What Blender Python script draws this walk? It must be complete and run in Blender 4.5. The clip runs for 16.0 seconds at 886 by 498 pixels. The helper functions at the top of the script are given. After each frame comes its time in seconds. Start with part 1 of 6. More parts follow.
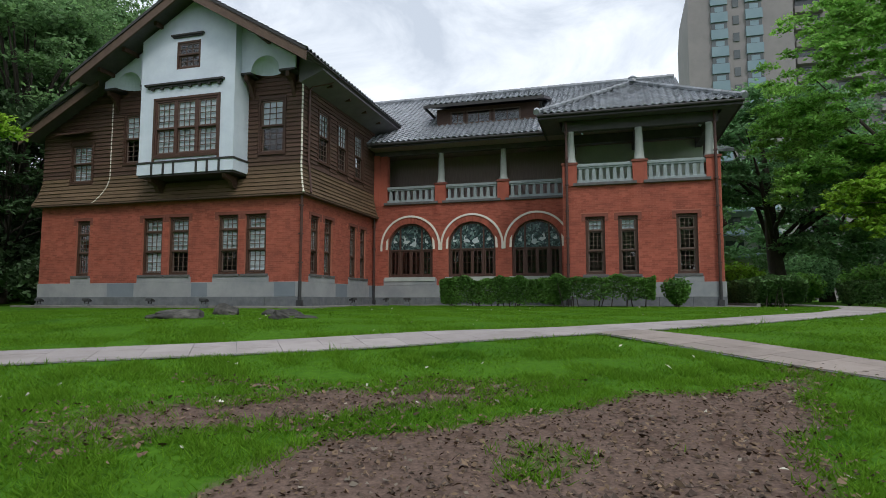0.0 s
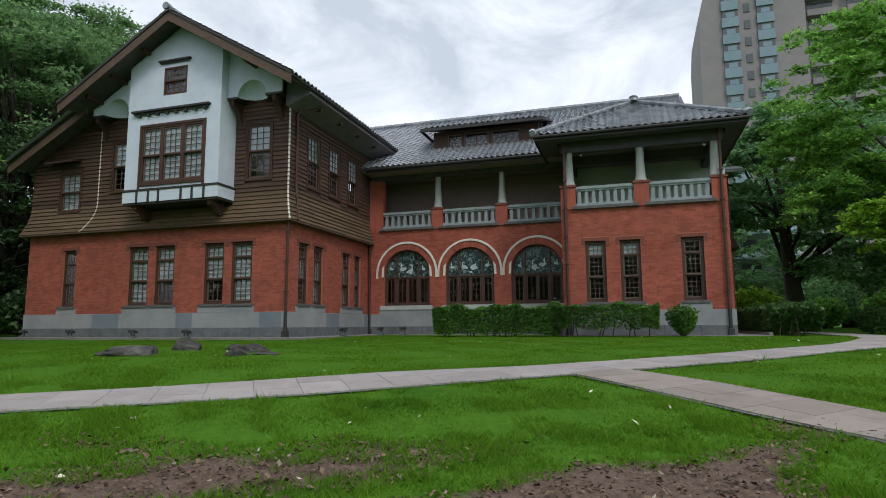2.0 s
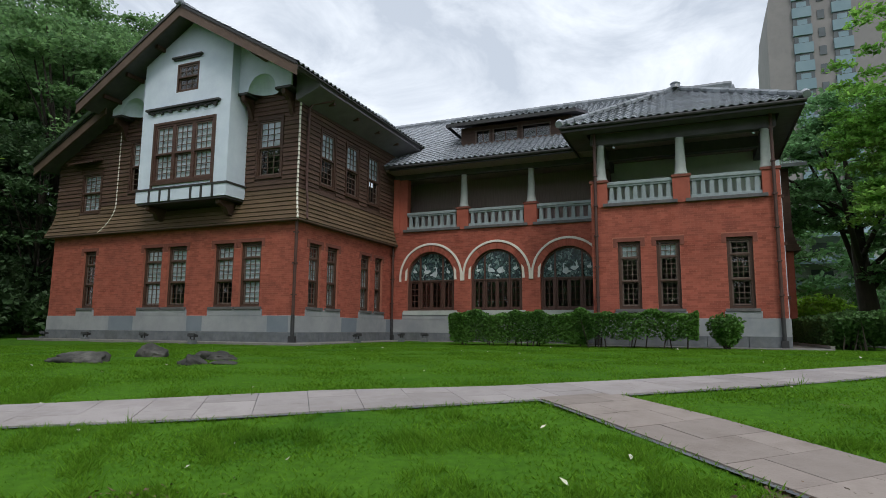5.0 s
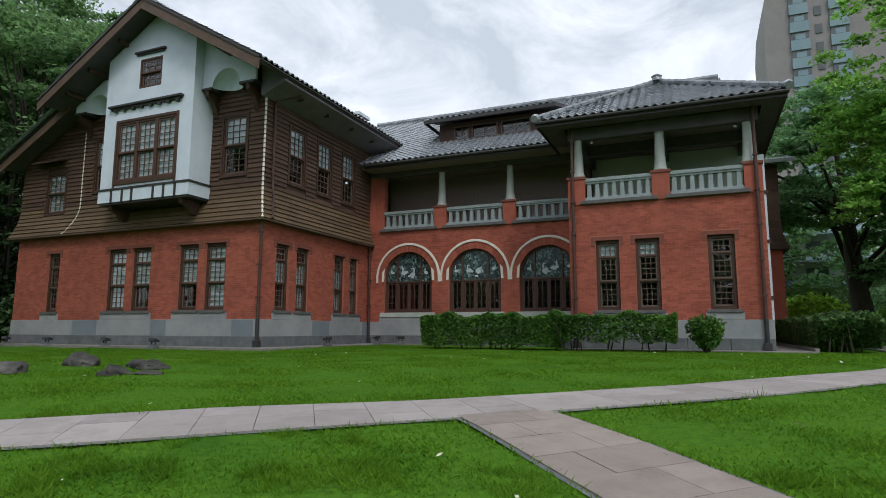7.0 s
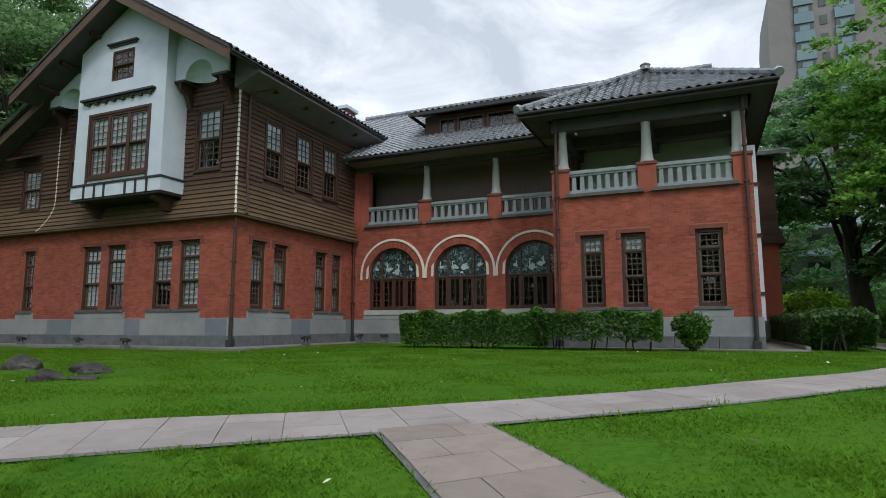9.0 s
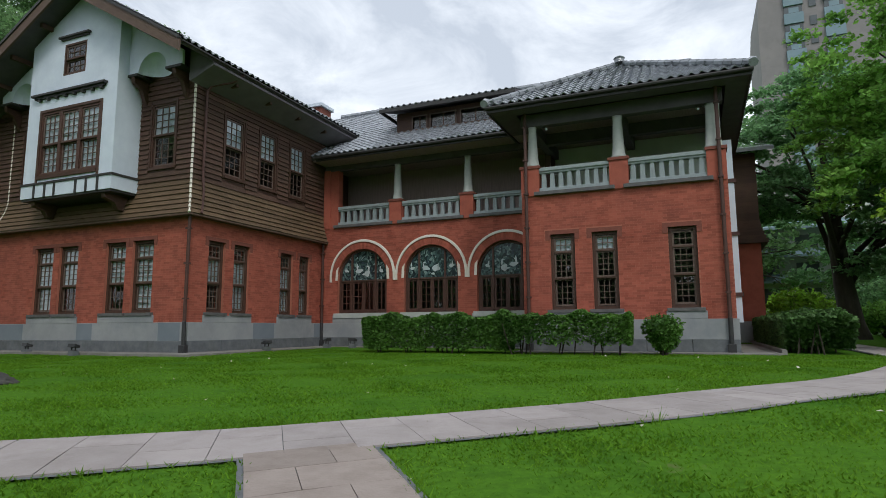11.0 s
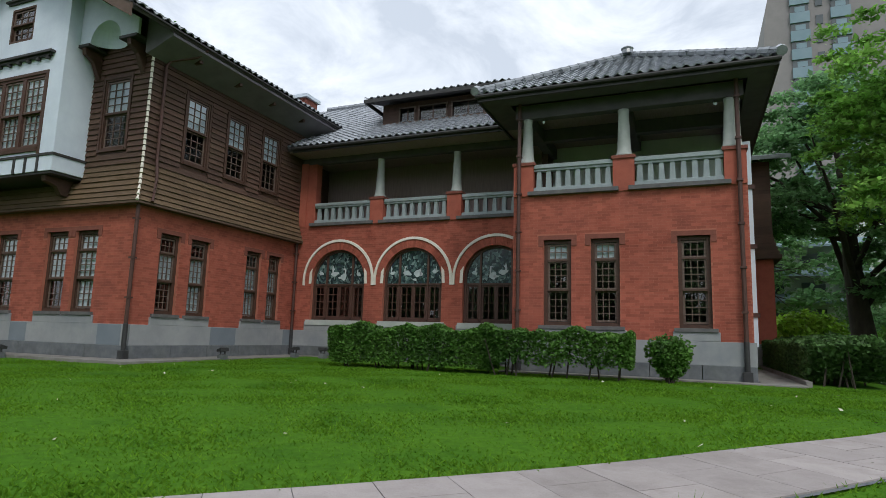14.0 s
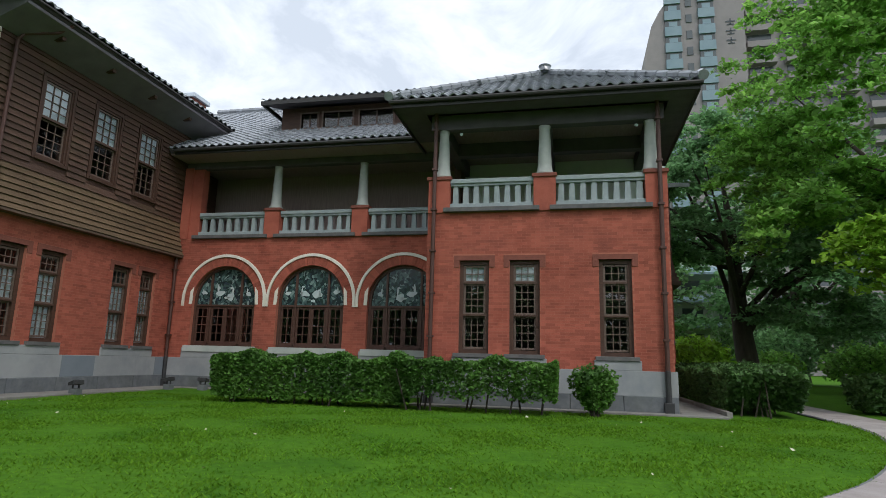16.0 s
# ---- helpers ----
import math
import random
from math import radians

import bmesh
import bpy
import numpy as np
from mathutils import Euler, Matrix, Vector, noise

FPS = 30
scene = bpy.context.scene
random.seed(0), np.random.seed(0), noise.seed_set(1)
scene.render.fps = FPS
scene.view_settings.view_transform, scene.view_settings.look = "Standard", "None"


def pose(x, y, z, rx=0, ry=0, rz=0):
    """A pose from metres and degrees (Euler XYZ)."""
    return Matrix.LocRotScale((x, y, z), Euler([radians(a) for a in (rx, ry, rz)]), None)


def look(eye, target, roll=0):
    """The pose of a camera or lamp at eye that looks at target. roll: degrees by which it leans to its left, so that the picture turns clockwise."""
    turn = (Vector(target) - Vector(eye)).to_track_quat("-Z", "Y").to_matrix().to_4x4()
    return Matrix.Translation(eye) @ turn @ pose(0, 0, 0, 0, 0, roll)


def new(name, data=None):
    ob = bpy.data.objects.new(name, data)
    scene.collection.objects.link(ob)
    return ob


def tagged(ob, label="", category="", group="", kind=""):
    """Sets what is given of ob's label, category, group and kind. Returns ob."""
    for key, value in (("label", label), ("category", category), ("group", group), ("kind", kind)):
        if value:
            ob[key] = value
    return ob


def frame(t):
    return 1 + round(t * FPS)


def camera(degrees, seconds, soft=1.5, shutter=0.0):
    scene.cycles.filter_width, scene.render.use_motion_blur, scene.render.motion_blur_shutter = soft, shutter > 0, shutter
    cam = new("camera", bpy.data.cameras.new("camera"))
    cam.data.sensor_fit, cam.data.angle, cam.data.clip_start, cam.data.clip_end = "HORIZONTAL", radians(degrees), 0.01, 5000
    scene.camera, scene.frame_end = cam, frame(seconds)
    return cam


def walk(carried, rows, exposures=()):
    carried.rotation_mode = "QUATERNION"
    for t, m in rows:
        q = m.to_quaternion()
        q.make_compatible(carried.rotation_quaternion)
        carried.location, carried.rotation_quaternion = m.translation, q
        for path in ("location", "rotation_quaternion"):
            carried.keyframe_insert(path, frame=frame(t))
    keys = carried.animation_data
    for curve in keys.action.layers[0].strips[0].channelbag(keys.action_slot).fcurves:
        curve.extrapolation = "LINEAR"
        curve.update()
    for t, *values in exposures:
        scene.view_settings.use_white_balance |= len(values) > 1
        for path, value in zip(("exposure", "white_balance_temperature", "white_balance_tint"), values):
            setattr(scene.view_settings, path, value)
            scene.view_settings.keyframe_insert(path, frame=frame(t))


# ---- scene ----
cam = camera(72.7, 16.0, soft=0.8)
METRES, EYE, TILT, LEAN, TURN = 11.3, 1.5, 0.0, 0.0, 15.6
ROWS = [
    (0.0, 0.0, 0.0, 0.0, 0.0, 4.83, 0.01),
    (0.5, 0.0186, 0.0224, 0.0027, 0.14, 4.8, 0.11),
    (1.0, 0.0399, 0.0481, 0.0112, 0.53, 5.74, 0.86),
    (1.5, 0.0663, 0.0688, 0.0155, 0.82, 6.77, 0.96),
    (2.0, 0.0829, 0.0897, 0.0154, 1.67, 7.21, 0.32),
    (2.5, 0.1011, 0.1194, 0.0177, 2.91, 7.45, -0.05),
    (3.0, 0.1234, 0.1457, 0.0185, 5.58, 7.89, -0.49),
    (3.5, 0.1402, 0.1758, 0.0216, 6.62, 7.74, -0.4),
    (4.0, 0.1609, 0.2008, 0.0222, 6.88, 7.75, -0.48),
    (6.5, 0.2672, 0.3013, 0.0286, 7.34, 7.48, -0.36),
    (7.0, 0.2854, 0.3233, 0.0321, 7.22, 7.65, -0.18),
    (7.5, 0.3117, 0.3402, 0.0327, 7.38, 7.49, 0.47),
    (8.0, 0.3302, 0.3562, 0.038, 8.14, 7.39, 0.6),
    (8.5, 0.3394, 0.3753, 0.0403, 8.04, 7.26, 0.31),
    (9.0, 0.3525, 0.3898, 0.0397, 7.73, 7.25, 0.03),
    (11.5, 0.446, 0.503, 0.0438, 7.3, 7.58, 0.32),
    (12.0, 0.4582, 0.5317, 0.0453, 7.73, 7.77, -0.11),
    (12.5, 0.4669, 0.5586, 0.0478, 8.43, 7.98, -0.23),
    (13.0, 0.4569, 0.5984, 0.0495, 8.53, 7.76, -0.45),
    (13.5, 0.4504, 0.636, 0.0519, 7.73, 8.06, -1.15),
    (14.0, 0.4489, 0.6683, 0.0573, 6.82, 8.2, -1.72),
    (14.5, 0.4339, 0.7048, 0.0634, 3.88, 8.52, -1.42),
    (15.0, 0.4286, 0.7384, 0.0673, 1.09, 9.32, -2.05),
    (15.5, 0.4143, 0.772, 0.0685, -1.67, 10.2, -1.94),
    (16.0, 0.3992, 0.8042, 0.0717, -3.5, 10.54, -1.53),
]
walk(cam, [(t, pose(0, 0, EYE, TILT, LEAN, TURN) @ pose(METRES * x, METRES * y, METRES * z, 90 + pitch, roll, yaw)) for t, x, y, z, yaw, pitch, roll in ROWS], exposures=[(0.0, 0.25), (0.5, 0.3), (1.0, 0.17), (2.0, 0.2), (3.5, 0.16), (6.5, 0.2), (9.0, 0.2), (12.5, 0.24), (14.0, 0.32), (15.0, 0.25), (15.5, 0.27), (16.0, 0.42)])

# ---- light ----
world = bpy.data.worlds.new("overcast_sky")
scene.world = world
world.use_nodes = True
wn, wl = world.node_tree.nodes, world.node_tree.links
wn.clear()
w_out = wn.new("ShaderNodeOutputWorld")
w_bg = wn.new("ShaderNodeBackground")
w_sky = wn.new("ShaderNodeTexSky")
w_sky.sky_type, w_sky.sun_disc = "NISHITA", False
w_sky.sun_elevation, w_sky.sun_rotation = radians(52), radians(142)
w_sky.air_density, w_sky.dust_density = 1.0, 3.0
w_tex = wn.new("ShaderNodeTexCoord")
w_map = wn.new("ShaderNodeMapping")
w_map.inputs["Scale"].default_value = (1.0, 1.0, 1.7)
w_noise = wn.new("ShaderNodeTexNoise")
w_noise.inputs["Scale"].default_value, w_noise.inputs["Detail"].default_value = 4.6, 9.0
w_noise.inputs["Roughness"].default_value = 0.6
w_noise.inputs["Distortion"].default_value = 0.5
w_ramp = wn.new("ShaderNodeValToRGB")
w_ramp.color_ramp.elements[0].position, w_ramp.color_ramp.elements[0].color = 0.38, (5.3, 5.9, 6.8, 1)
w_ramp.color_ramp.elements[1].position, w_ramp.color_ramp.elements[1].color = 0.64, (8.7, 9.25, 10.0, 1)
w_mix = wn.new("ShaderNodeMixRGB")
w_mix.inputs["Fac"].default_value = 0.92
wl.new(w_tex.outputs["Generated"], w_map.inputs["Vector"])
wl.new(w_map.outputs["Vector"], w_noise.inputs["Vector"])
wl.new(w_noise.outputs["Fac"], w_ramp.inputs["Fac"])
wl.new(w_sky.outputs["Color"], w_mix.inputs["Color1"])
wl.new(w_ramp.outputs["Color"], w_mix.inputs["Color2"])
wl.new(w_mix.outputs["Color"], w_bg.inputs["Color"])
w_bg.inputs["Strength"].default_value = 0.106
wl.new(w_bg.outputs["Background"], w_out.inputs["Surface"])

sun = new("sun", bpy.data.lights.new("sun", "SUN"))
sun.data.energy, sun.data.angle, sun.data.color = 1.1, radians(16), (1.0, 0.98, 0.95)
sun.matrix_world = look((22, -12, 52), (-6, 24, 0))


# ---- materials ----
def material(name, colours, scale=6.0, rough=0.8, metal=0.0, bump=0.15, bump_scale=40.0, spread=0.0, island=0.0,
             random_mix=0.0, stretch=(1, 1, 1), specular=0.4, detail=6.0, dirt=None, dirt_amount=0.0, translucent=0.0):
    """Noise between colours at a large scale, fine grain by bump, and a shade for each piece."""
    m = bpy.data.materials.new(name)
    m.use_nodes = True
    n, l = m.node_tree.nodes, m.node_tree.links
    b = n["Principled BSDF"]
    b.inputs["Roughness"].default_value, b.inputs["Metallic"].default_value = rough, metal
    b.inputs["Specular IOR Level"].default_value = specular
    tc = n.new("ShaderNodeTexCoord")
    mp = n.new("ShaderNodeMapping")
    mp.inputs["Scale"].default_value = stretch
    geo = n.new("ShaderNodeNewGeometry")
    l.new(geo.outputs["Position"], mp.inputs["Vector"])
    ns = n.new("ShaderNodeTexNoise")
    ns.inputs["Scale"].default_value, ns.inputs["Detail"].default_value = scale, detail
    ns.inputs["Roughness"].default_value = 0.62
    l.new(mp.outputs["Vector"], ns.inputs["Vector"])
    rp = n.new("ShaderNodeValToRGB")
    els = rp.color_ramp.elements
    while len(els) < len(colours):
        els.new(0.5)
    for i, c in enumerate(colours):
        els[i].position = 0.3 + 0.4 * i / max(1, len(colours) - 1)
        els[i].color = (*c, 1)
    l.new(ns.outputs["Fac"], rp.inputs["Fac"])
    col = rp.outputs["Color"]
    if island or random_mix:
        hsv = n.new("ShaderNodeHueSaturation")
        mr = n.new("ShaderNodeMapRange")
        k = island or random_mix
        mr.inputs["To Min"].default_value, mr.inputs["To Max"].default_value = 1 - k, 1 + k
        if island:
            l.new(geo.outputs["Random Per Island"], mr.inputs["Value"])
        else:
            oi = n.new("ShaderNodeObjectInfo")
            l.new(oi.outputs["Random"], mr.inputs["Value"])
        l.new(mr.outputs["Result"], hsv.inputs["Value"])
        l.new(col, hsv.inputs["Color"])
        col = hsv.outputs["Color"]
    if dirt:
        dn = n.new("ShaderNodeTexNoise")
        dn.inputs["Scale"].default_value, dn.inputs["Detail"].default_value = 0.7, 8.0
        dn.inputs["Roughness"].default_value = 0.7
        l.new(geo.outputs["Position"], dn.inputs["Vector"])
        dr = n.new("ShaderNodeMapRange")
        dr.inputs["From Min"].default_value, dr.inputs["From Max"].default_value = 0.48, 0.72
        dr.inputs["To Max"].default_value = dirt_amount
        l.new(dn.outputs["Fac"], dr.inputs["Value"])
        dm = n.new("ShaderNodeMixRGB")
        dm.inputs["Color2"].default_value = (*dirt, 1)
        l.new(dr.outputs["Result"], dm.inputs["Fac"])
        l.new(col, dm.inputs["Color1"])
        col = dm.outputs["Color"]
    l.new(col, b.inputs["Base Color"])
    if bump:
        bn = n.new("ShaderNodeTexNoise")
        bn.inputs["Scale"].default_value, bn.inputs["Detail"].default_value = bump_scale, 4.0
        l.new(mp.outputs["Vector"], bn.inputs["Vector"])
        bp = n.new("ShaderNodeBump")
        bp.inputs["Strength"].default_value, bp.inputs["Distance"].default_value = bump, 0.02
        l.new(bn.outputs["Fac"], bp.inputs["Height"])
        l.new(bp.outputs["Normal"], b.inputs["Normal"])
    if translucent:
        tr = n.new("ShaderNodeBsdfTranslucent")
        l.new(col, tr.inputs["Color"])
        mx = n.new("ShaderNodeMixShader")
        mx.inputs["Fac"].default_value = translucent
        l.new(b.outputs["BSDF"], mx.inputs[1])
        l.new(tr.outputs["BSDF"], mx.inputs[2])
        l.new(mx.outputs["Shader"], n["Material Output"].inputs["Surface"])
    return m


BRICK = material("red_brick", [(0.25, 0.060, 0.038), (0.37, 0.10, 0.064), (0.305, 0.078, 0.05)], 1.4, 0.85, bump=0.3, island=0.2, dirt=(0.17, 0.05, 0.038), dirt_amount=0.5)
BRICK_PIECE = material("red_brick_piece", [(0.25, 0.060, 0.038), (0.37, 0.10, 0.064), (0.305, 0.078, 0.05)], 1.4, 0.85, bump=0.3, random_mix=0.2, dirt=(0.17, 0.05, 0.038), dirt_amount=0.5)
MORTAR = material("red_mortar", [(0.37, 0.125, 0.082), (0.42, 0.15, 0.10)], 8, 0.95, bump=0.4)
LINTEL = material("brown_brick_lintel", [(0.17, 0.055, 0.04), (0.23, 0.075, 0.052)], 9, 0.85, bump=0.3)
STUCCO = material("white_stucco", [(0.58, 0.65, 0.73), (0.66, 0.73, 0.80)], 2.2, 0.9, bump=0.12, bump_scale=90, dirt=(0.47, 0.53, 0.60), dirt_amount=0.35)
WHITE_TRIM = material("cream_arch_moulding", [(0.66, 0.62, 0.53), (0.78, 0.74, 0.66)], 7, 0.85, bump=0.1)
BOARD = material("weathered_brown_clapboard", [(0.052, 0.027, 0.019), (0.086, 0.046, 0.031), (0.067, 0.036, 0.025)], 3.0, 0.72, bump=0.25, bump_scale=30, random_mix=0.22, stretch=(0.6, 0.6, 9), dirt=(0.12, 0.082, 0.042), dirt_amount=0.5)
# Skirt boards: olive weathering plus the sky's light put into the colour.
BOARD_SKIRT = material("weathered_skylit_clapboard", [(0.095, 0.058, 0.033), (0.14, 0.092, 0.052), (0.115, 0.073, 0.04)], 3.0, 0.75, bump=0.25, bump_scale=30, random_mix=0.2, stretch=(0.6, 0.6, 9), dirt=(0.085, 0.052, 0.03), dirt_amount=0.6)
WOOD = material("dark_brown_timber", [(0.05, 0.026, 0.018), (0.085, 0.042, 0.027)], 5, 0.6, bump=0.15, stretch=(1, 1, 5))
WOOD_RED = material("reddish_window_timber", [(0.06, 0.029, 0.021), (0.095, 0.045, 0.032)], 6, 0.55, bump=0.12, stretch=(1, 1, 4))
WOOD_BARGE = material("brown_bargeboard", [(0.085, 0.054, 0.038), (0.125, 0.082, 0.058)], 4, 0.7, bump=0.2)
MUNTIN = material("grey_brown_glazing_bar", [(0.10, 0.068, 0.054), (0.15, 0.108, 0.088)], 6, 0.6, bump=0.1, stretch=(1, 1, 4))
COVE = material("grey_green_eave_board", [(0.135, 0.125, 0.138), (0.18, 0.168, 0.182)], 2, 0.8, bump=0.1)
BLACKISH = material("black_painted_timber", [(0.028, 0.028, 0.028), (0.045, 0.042, 0.04)], 6, 0.55, bump=0.1)
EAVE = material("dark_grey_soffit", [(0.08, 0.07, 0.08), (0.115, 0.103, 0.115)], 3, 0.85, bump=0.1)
TILE = material("grey_roof_tile", [(0.14, 0.155, 0.175), (0.27, 0.29, 0.315), (0.19, 0.205, 0.225)], 2.2, 0.2, bump=0.2, island=0.22, specular=0.8, dirt=(0.07, 0.075, 0.07), dirt_amount=0.5)
TILE_PIECE = material("grey_roof_tile_piece", [(0.14, 0.155, 0.175), (0.27, 0.29, 0.315), (0.19, 0.205, 0.225)], 2.2, 0.2, bump=0.2, random_mix=0.22, specular=0.8, dirt=(0.07, 0.075, 0.07), dirt_amount=0.5)
PLINTH = material("grey_plaster_plinth", [(0.25, 0.258, 0.265), (0.33, 0.338, 0.34)], 0.9, 0.9, bump=0.15, dirt=(0.18, 0.20, 0.225), dirt_amount=0.7)
STONE = material("dark_grey_base_stone", [(0.10, 0.11, 0.12), (0.17, 0.18, 0.185)], 4, 0.85, bump=0.35, dirt=(0.07, 0.08, 0.06), dirt_amount=0.5)
SILL = material("dark_stone_sill", [(0.085, 0.085, 0.088), (0.14, 0.135, 0.13)], 5, 0.8, bump=0.2)
RAIL = material("pale_green_grey_stone", [(0.235, 0.28, 0.29), (0.32, 0.365, 0.37)], 3.5, 0.8, bump=0.2, dirt=(0.19, 0.23, 0.22), dirt_amount=0.5)
COLUMN = material("grey_plaster_column", [(0.36, 0.39, 0.37), (0.47, 0.49, 0.46)], 3, 0.85, bump=0.15, dirt=(0.25, 0.27, 0.25), dirt_amount=0.4)
PIPE = material("brown_downpipe_paint", [(0.06, 0.028, 0.022), (0.09, 0.04, 0.03)], 5, 0.5, bump=0.05)
PIPE_BLACK = material("black_iron_pipe", [(0.025, 0.025, 0.027), (0.045, 0.045, 0.045)], 5, 0.5, bump=0.1)
SLAB = material("pinkish_grey_paving", [(0.275, 0.243, 0.232), (0.36, 0.322, 0.31), (0.315, 0.28, 0.268)], 1.6, 0.85, bump=0.3, random_mix=0.1, dirt=(0.20, 0.175, 0.155), dirt_amount=0.6)
SLAB_BROWN = material("brown_grey_paving", [(0.225, 0.185, 0.16), (0.30, 0.252, 0.222), (0.26, 0.216, 0.19)], 1.6, 0.85, bump=0.3, random_mix=0.1, dirt=(0.15, 0.12, 0.10), dirt_amount=0.6)
PLASTER_PATCH = material("blue_grey_plaster_patch", [(0.15, 0.18, 0.21), (0.20, 0.225, 0.25)], 0.9, 0.9, bump=0.15)
KERB = material("concrete_edging", [(0.30, 0.30, 0.27), (0.42, 0.41, 0.37)], 3, 0.9, bump=0.3, dirt=(0.16, 0.17, 0.12), dirt_amount=0.7)
APRON = material("damp_worn_concrete", [(0.17, 0.16, 0.145), (0.25, 0.24, 0.22)], 2.5, 0.85, bump=0.3, dirt=(0.09, 0.085, 0.065), dirt_amount=0.7)
ROCK = material("dark_lichened_rock", [(0.022, 0.022, 0.02), (0.05, 0.048, 0.042), (0.13, 0.125, 0.108)], 3.0, 0.9, bump=0.8, bump_scale=14)
VERANDA = material("dark_veranda_boarding", [(0.22, 0.165, 0.15), (0.31, 0.24, 0.22)], 4, 0.75, bump=0.2, stretch=(6, 1, 0.4))
# Inner plaster made dark: the dimness behind the glass is in its colour.
ROOM = material("room_plaster_darkened", [(0.10, 0.10, 0.095), (0.14, 0.14, 0.13)], 2, 0.9, bump=0.05)
PALE_WALL = material("pale_green_veranda_plaster", [(0.50, 0.54, 0.50), (0.60, 0.63, 0.58)], 1.5, 0.9, bump=0.08)
BLIND = material("pale_paper_blind", [(0.56, 0.64, 0.70), (0.66, 0.73, 0.78)], 3, 0.9, bump=0.03)
BARK = material("dark_bark", [(0.035, 0.028, 0.022), (0.075, 0.06, 0.047)], 5, 0.95, bump=0.9, bump_scale=18, stretch=(1, 1, 0.3))
TOWER = material("taupe_tower_tile", [(0.22, 0.205, 0.205), (0.26, 0.24, 0.235)], 0.25, 0.8, bump=0.0, dirt=(0.19, 0.175, 0.175), dirt_amount=0.5)
TOWER_PANEL = material("pale_blue_tower_panel", [(0.15, 0.23, 0.27), (0.20, 0.28, 0.32)], 0.3, 0.5, bump=0.0)
TOWER_DARK = material("dark_tower_window", [(0.05, 0.06, 0.065), (0.10, 0.115, 0.12)], 0.3, 0.15, bump=0.0, specular=0.7)
DEAD = material("dry_leaf", [(0.085, 0.056, 0.036), (0.17, 0.12, 0.08), (0.04, 0.027, 0.019)], 3, 0.95, bump=0.0, island=0.6, specular=0.08)
PALE_LEAF = material("buff_dead_leaf", [(0.18, 0.15, 0.115), (0.29, 0.25, 0.2)], 3, 0.95, bump=0.0, island=0.4, specular=0.08)
WHITE_LEAF = material("pale_fallen_leaf", [(0.46, 0.45, 0.34), (0.6, 0.58, 0.47)], 3, 0.8, bump=0.0, island=0.3)


def leaf_material(name, a, b, t=0.35, rough=0.55):
    return material(name, [a, b], 0.8, rough, bump=0.0, island=0.45, specular=0.35, translucent=t)


LEAF_MID = leaf_material("green_tree_leaf", (0.15, 0.33, 0.065), (0.29, 0.53, 0.105), 0.55)
LEAF_LIGHT = leaf_material("fresh_green_leaf", (0.18, 0.36, 0.035), (0.34, 0.54, 0.06), 0.5)
LEAF_DARK = leaf_material("dark_green_leaf", (0.13, 0.265, 0.12), (0.23, 0.42, 0.17), 0.55)
LEAF_FOREST = leaf_material("forest_leaf", (0.115, 0.225, 0.095), (0.21, 0.355, 0.13), 0.55)
# Darkened forest leaf: the shade below the tall crowns is put into its colour.
LEAF_UNDER = leaf_material("understorey_leaf_with_shade", (0.04, 0.085, 0.035), (0.085, 0.15, 0.06), 0.35)
LEAF_HEDGE = leaf_material("hedge_leaf", (0.06, 0.15, 0.03), (0.13, 0.28, 0.048), 0.4)
LEAF_HEDGE_DARK = leaf_material("dark_hedge_leaf", (0.06, 0.135, 0.04), (0.11, 0.215, 0.06), 0.4)
BLADE = material("grass_blade", [(0.084, 0.205, 0.015), (0.132, 0.275, 0.020), (0.104, 0.238, 0.017)], 0.55, 0.7, bump=0.0, island=0.25, specular=0.1, translucent=0.5)


def glass_material(name, tint, gloss=1.0, rough=0.02):
    m = bpy.data.materials.new(name)
    m.use_nodes = True
    n, l = m.node_tree.nodes, m.node_tree.links
    n.remove(n["Principled BSDF"])
    tr, gl, mx, fr = (n.new("ShaderNode" + k) for k in ("BsdfTransparent", "BsdfGlossy", "MixShader", "Fresnel"))
    fr.inputs["IOR"].default_value = 1.5
    tr.inputs["Color"].default_value = (*tint, 1)
    gl.inputs["Roughness"].default_value = rough
    gl.inputs["Color"].default_value = (gloss, gloss, gloss, 1)
    ge, ns, bp = n.new("ShaderNodeNewGeometry"), n.new("ShaderNodeTexNoise"), n.new("ShaderNodeBump")
    ns.inputs["Scale"].default_value = 3.0
    bp.inputs["Strength"].default_value, bp.inputs["Distance"].default_value = 0.03, 0.02
    l.new(ge.outputs["Position"], ns.inputs["Vector"])
    l.new(ns.outputs["Fac"], bp.inputs["Height"])
    l.new(bp.outputs["Normal"], gl.inputs["Normal"])
    ma = n.new("ShaderNodeMath")
    ma.operation, ma.inputs[1].default_value = "MULTIPLY_ADD", 1.15
    ma.inputs[2].default_value = 0.02
    l.new(fr.outputs["Fac"], ma.inputs[0])
    l.new(ma.outputs["Value"], mx.inputs["Fac"])
    l.new(tr.outputs["BSDF"], mx.inputs[1])
    l.new(gl.outputs["BSDF"], mx.inputs[2])
    l.new(mx.outputs["Shader"], n["Material Output"].inputs["Surface"])
    return m


GLASS = glass_material("old_window_glass", (0.92, 0.95, 0.95))


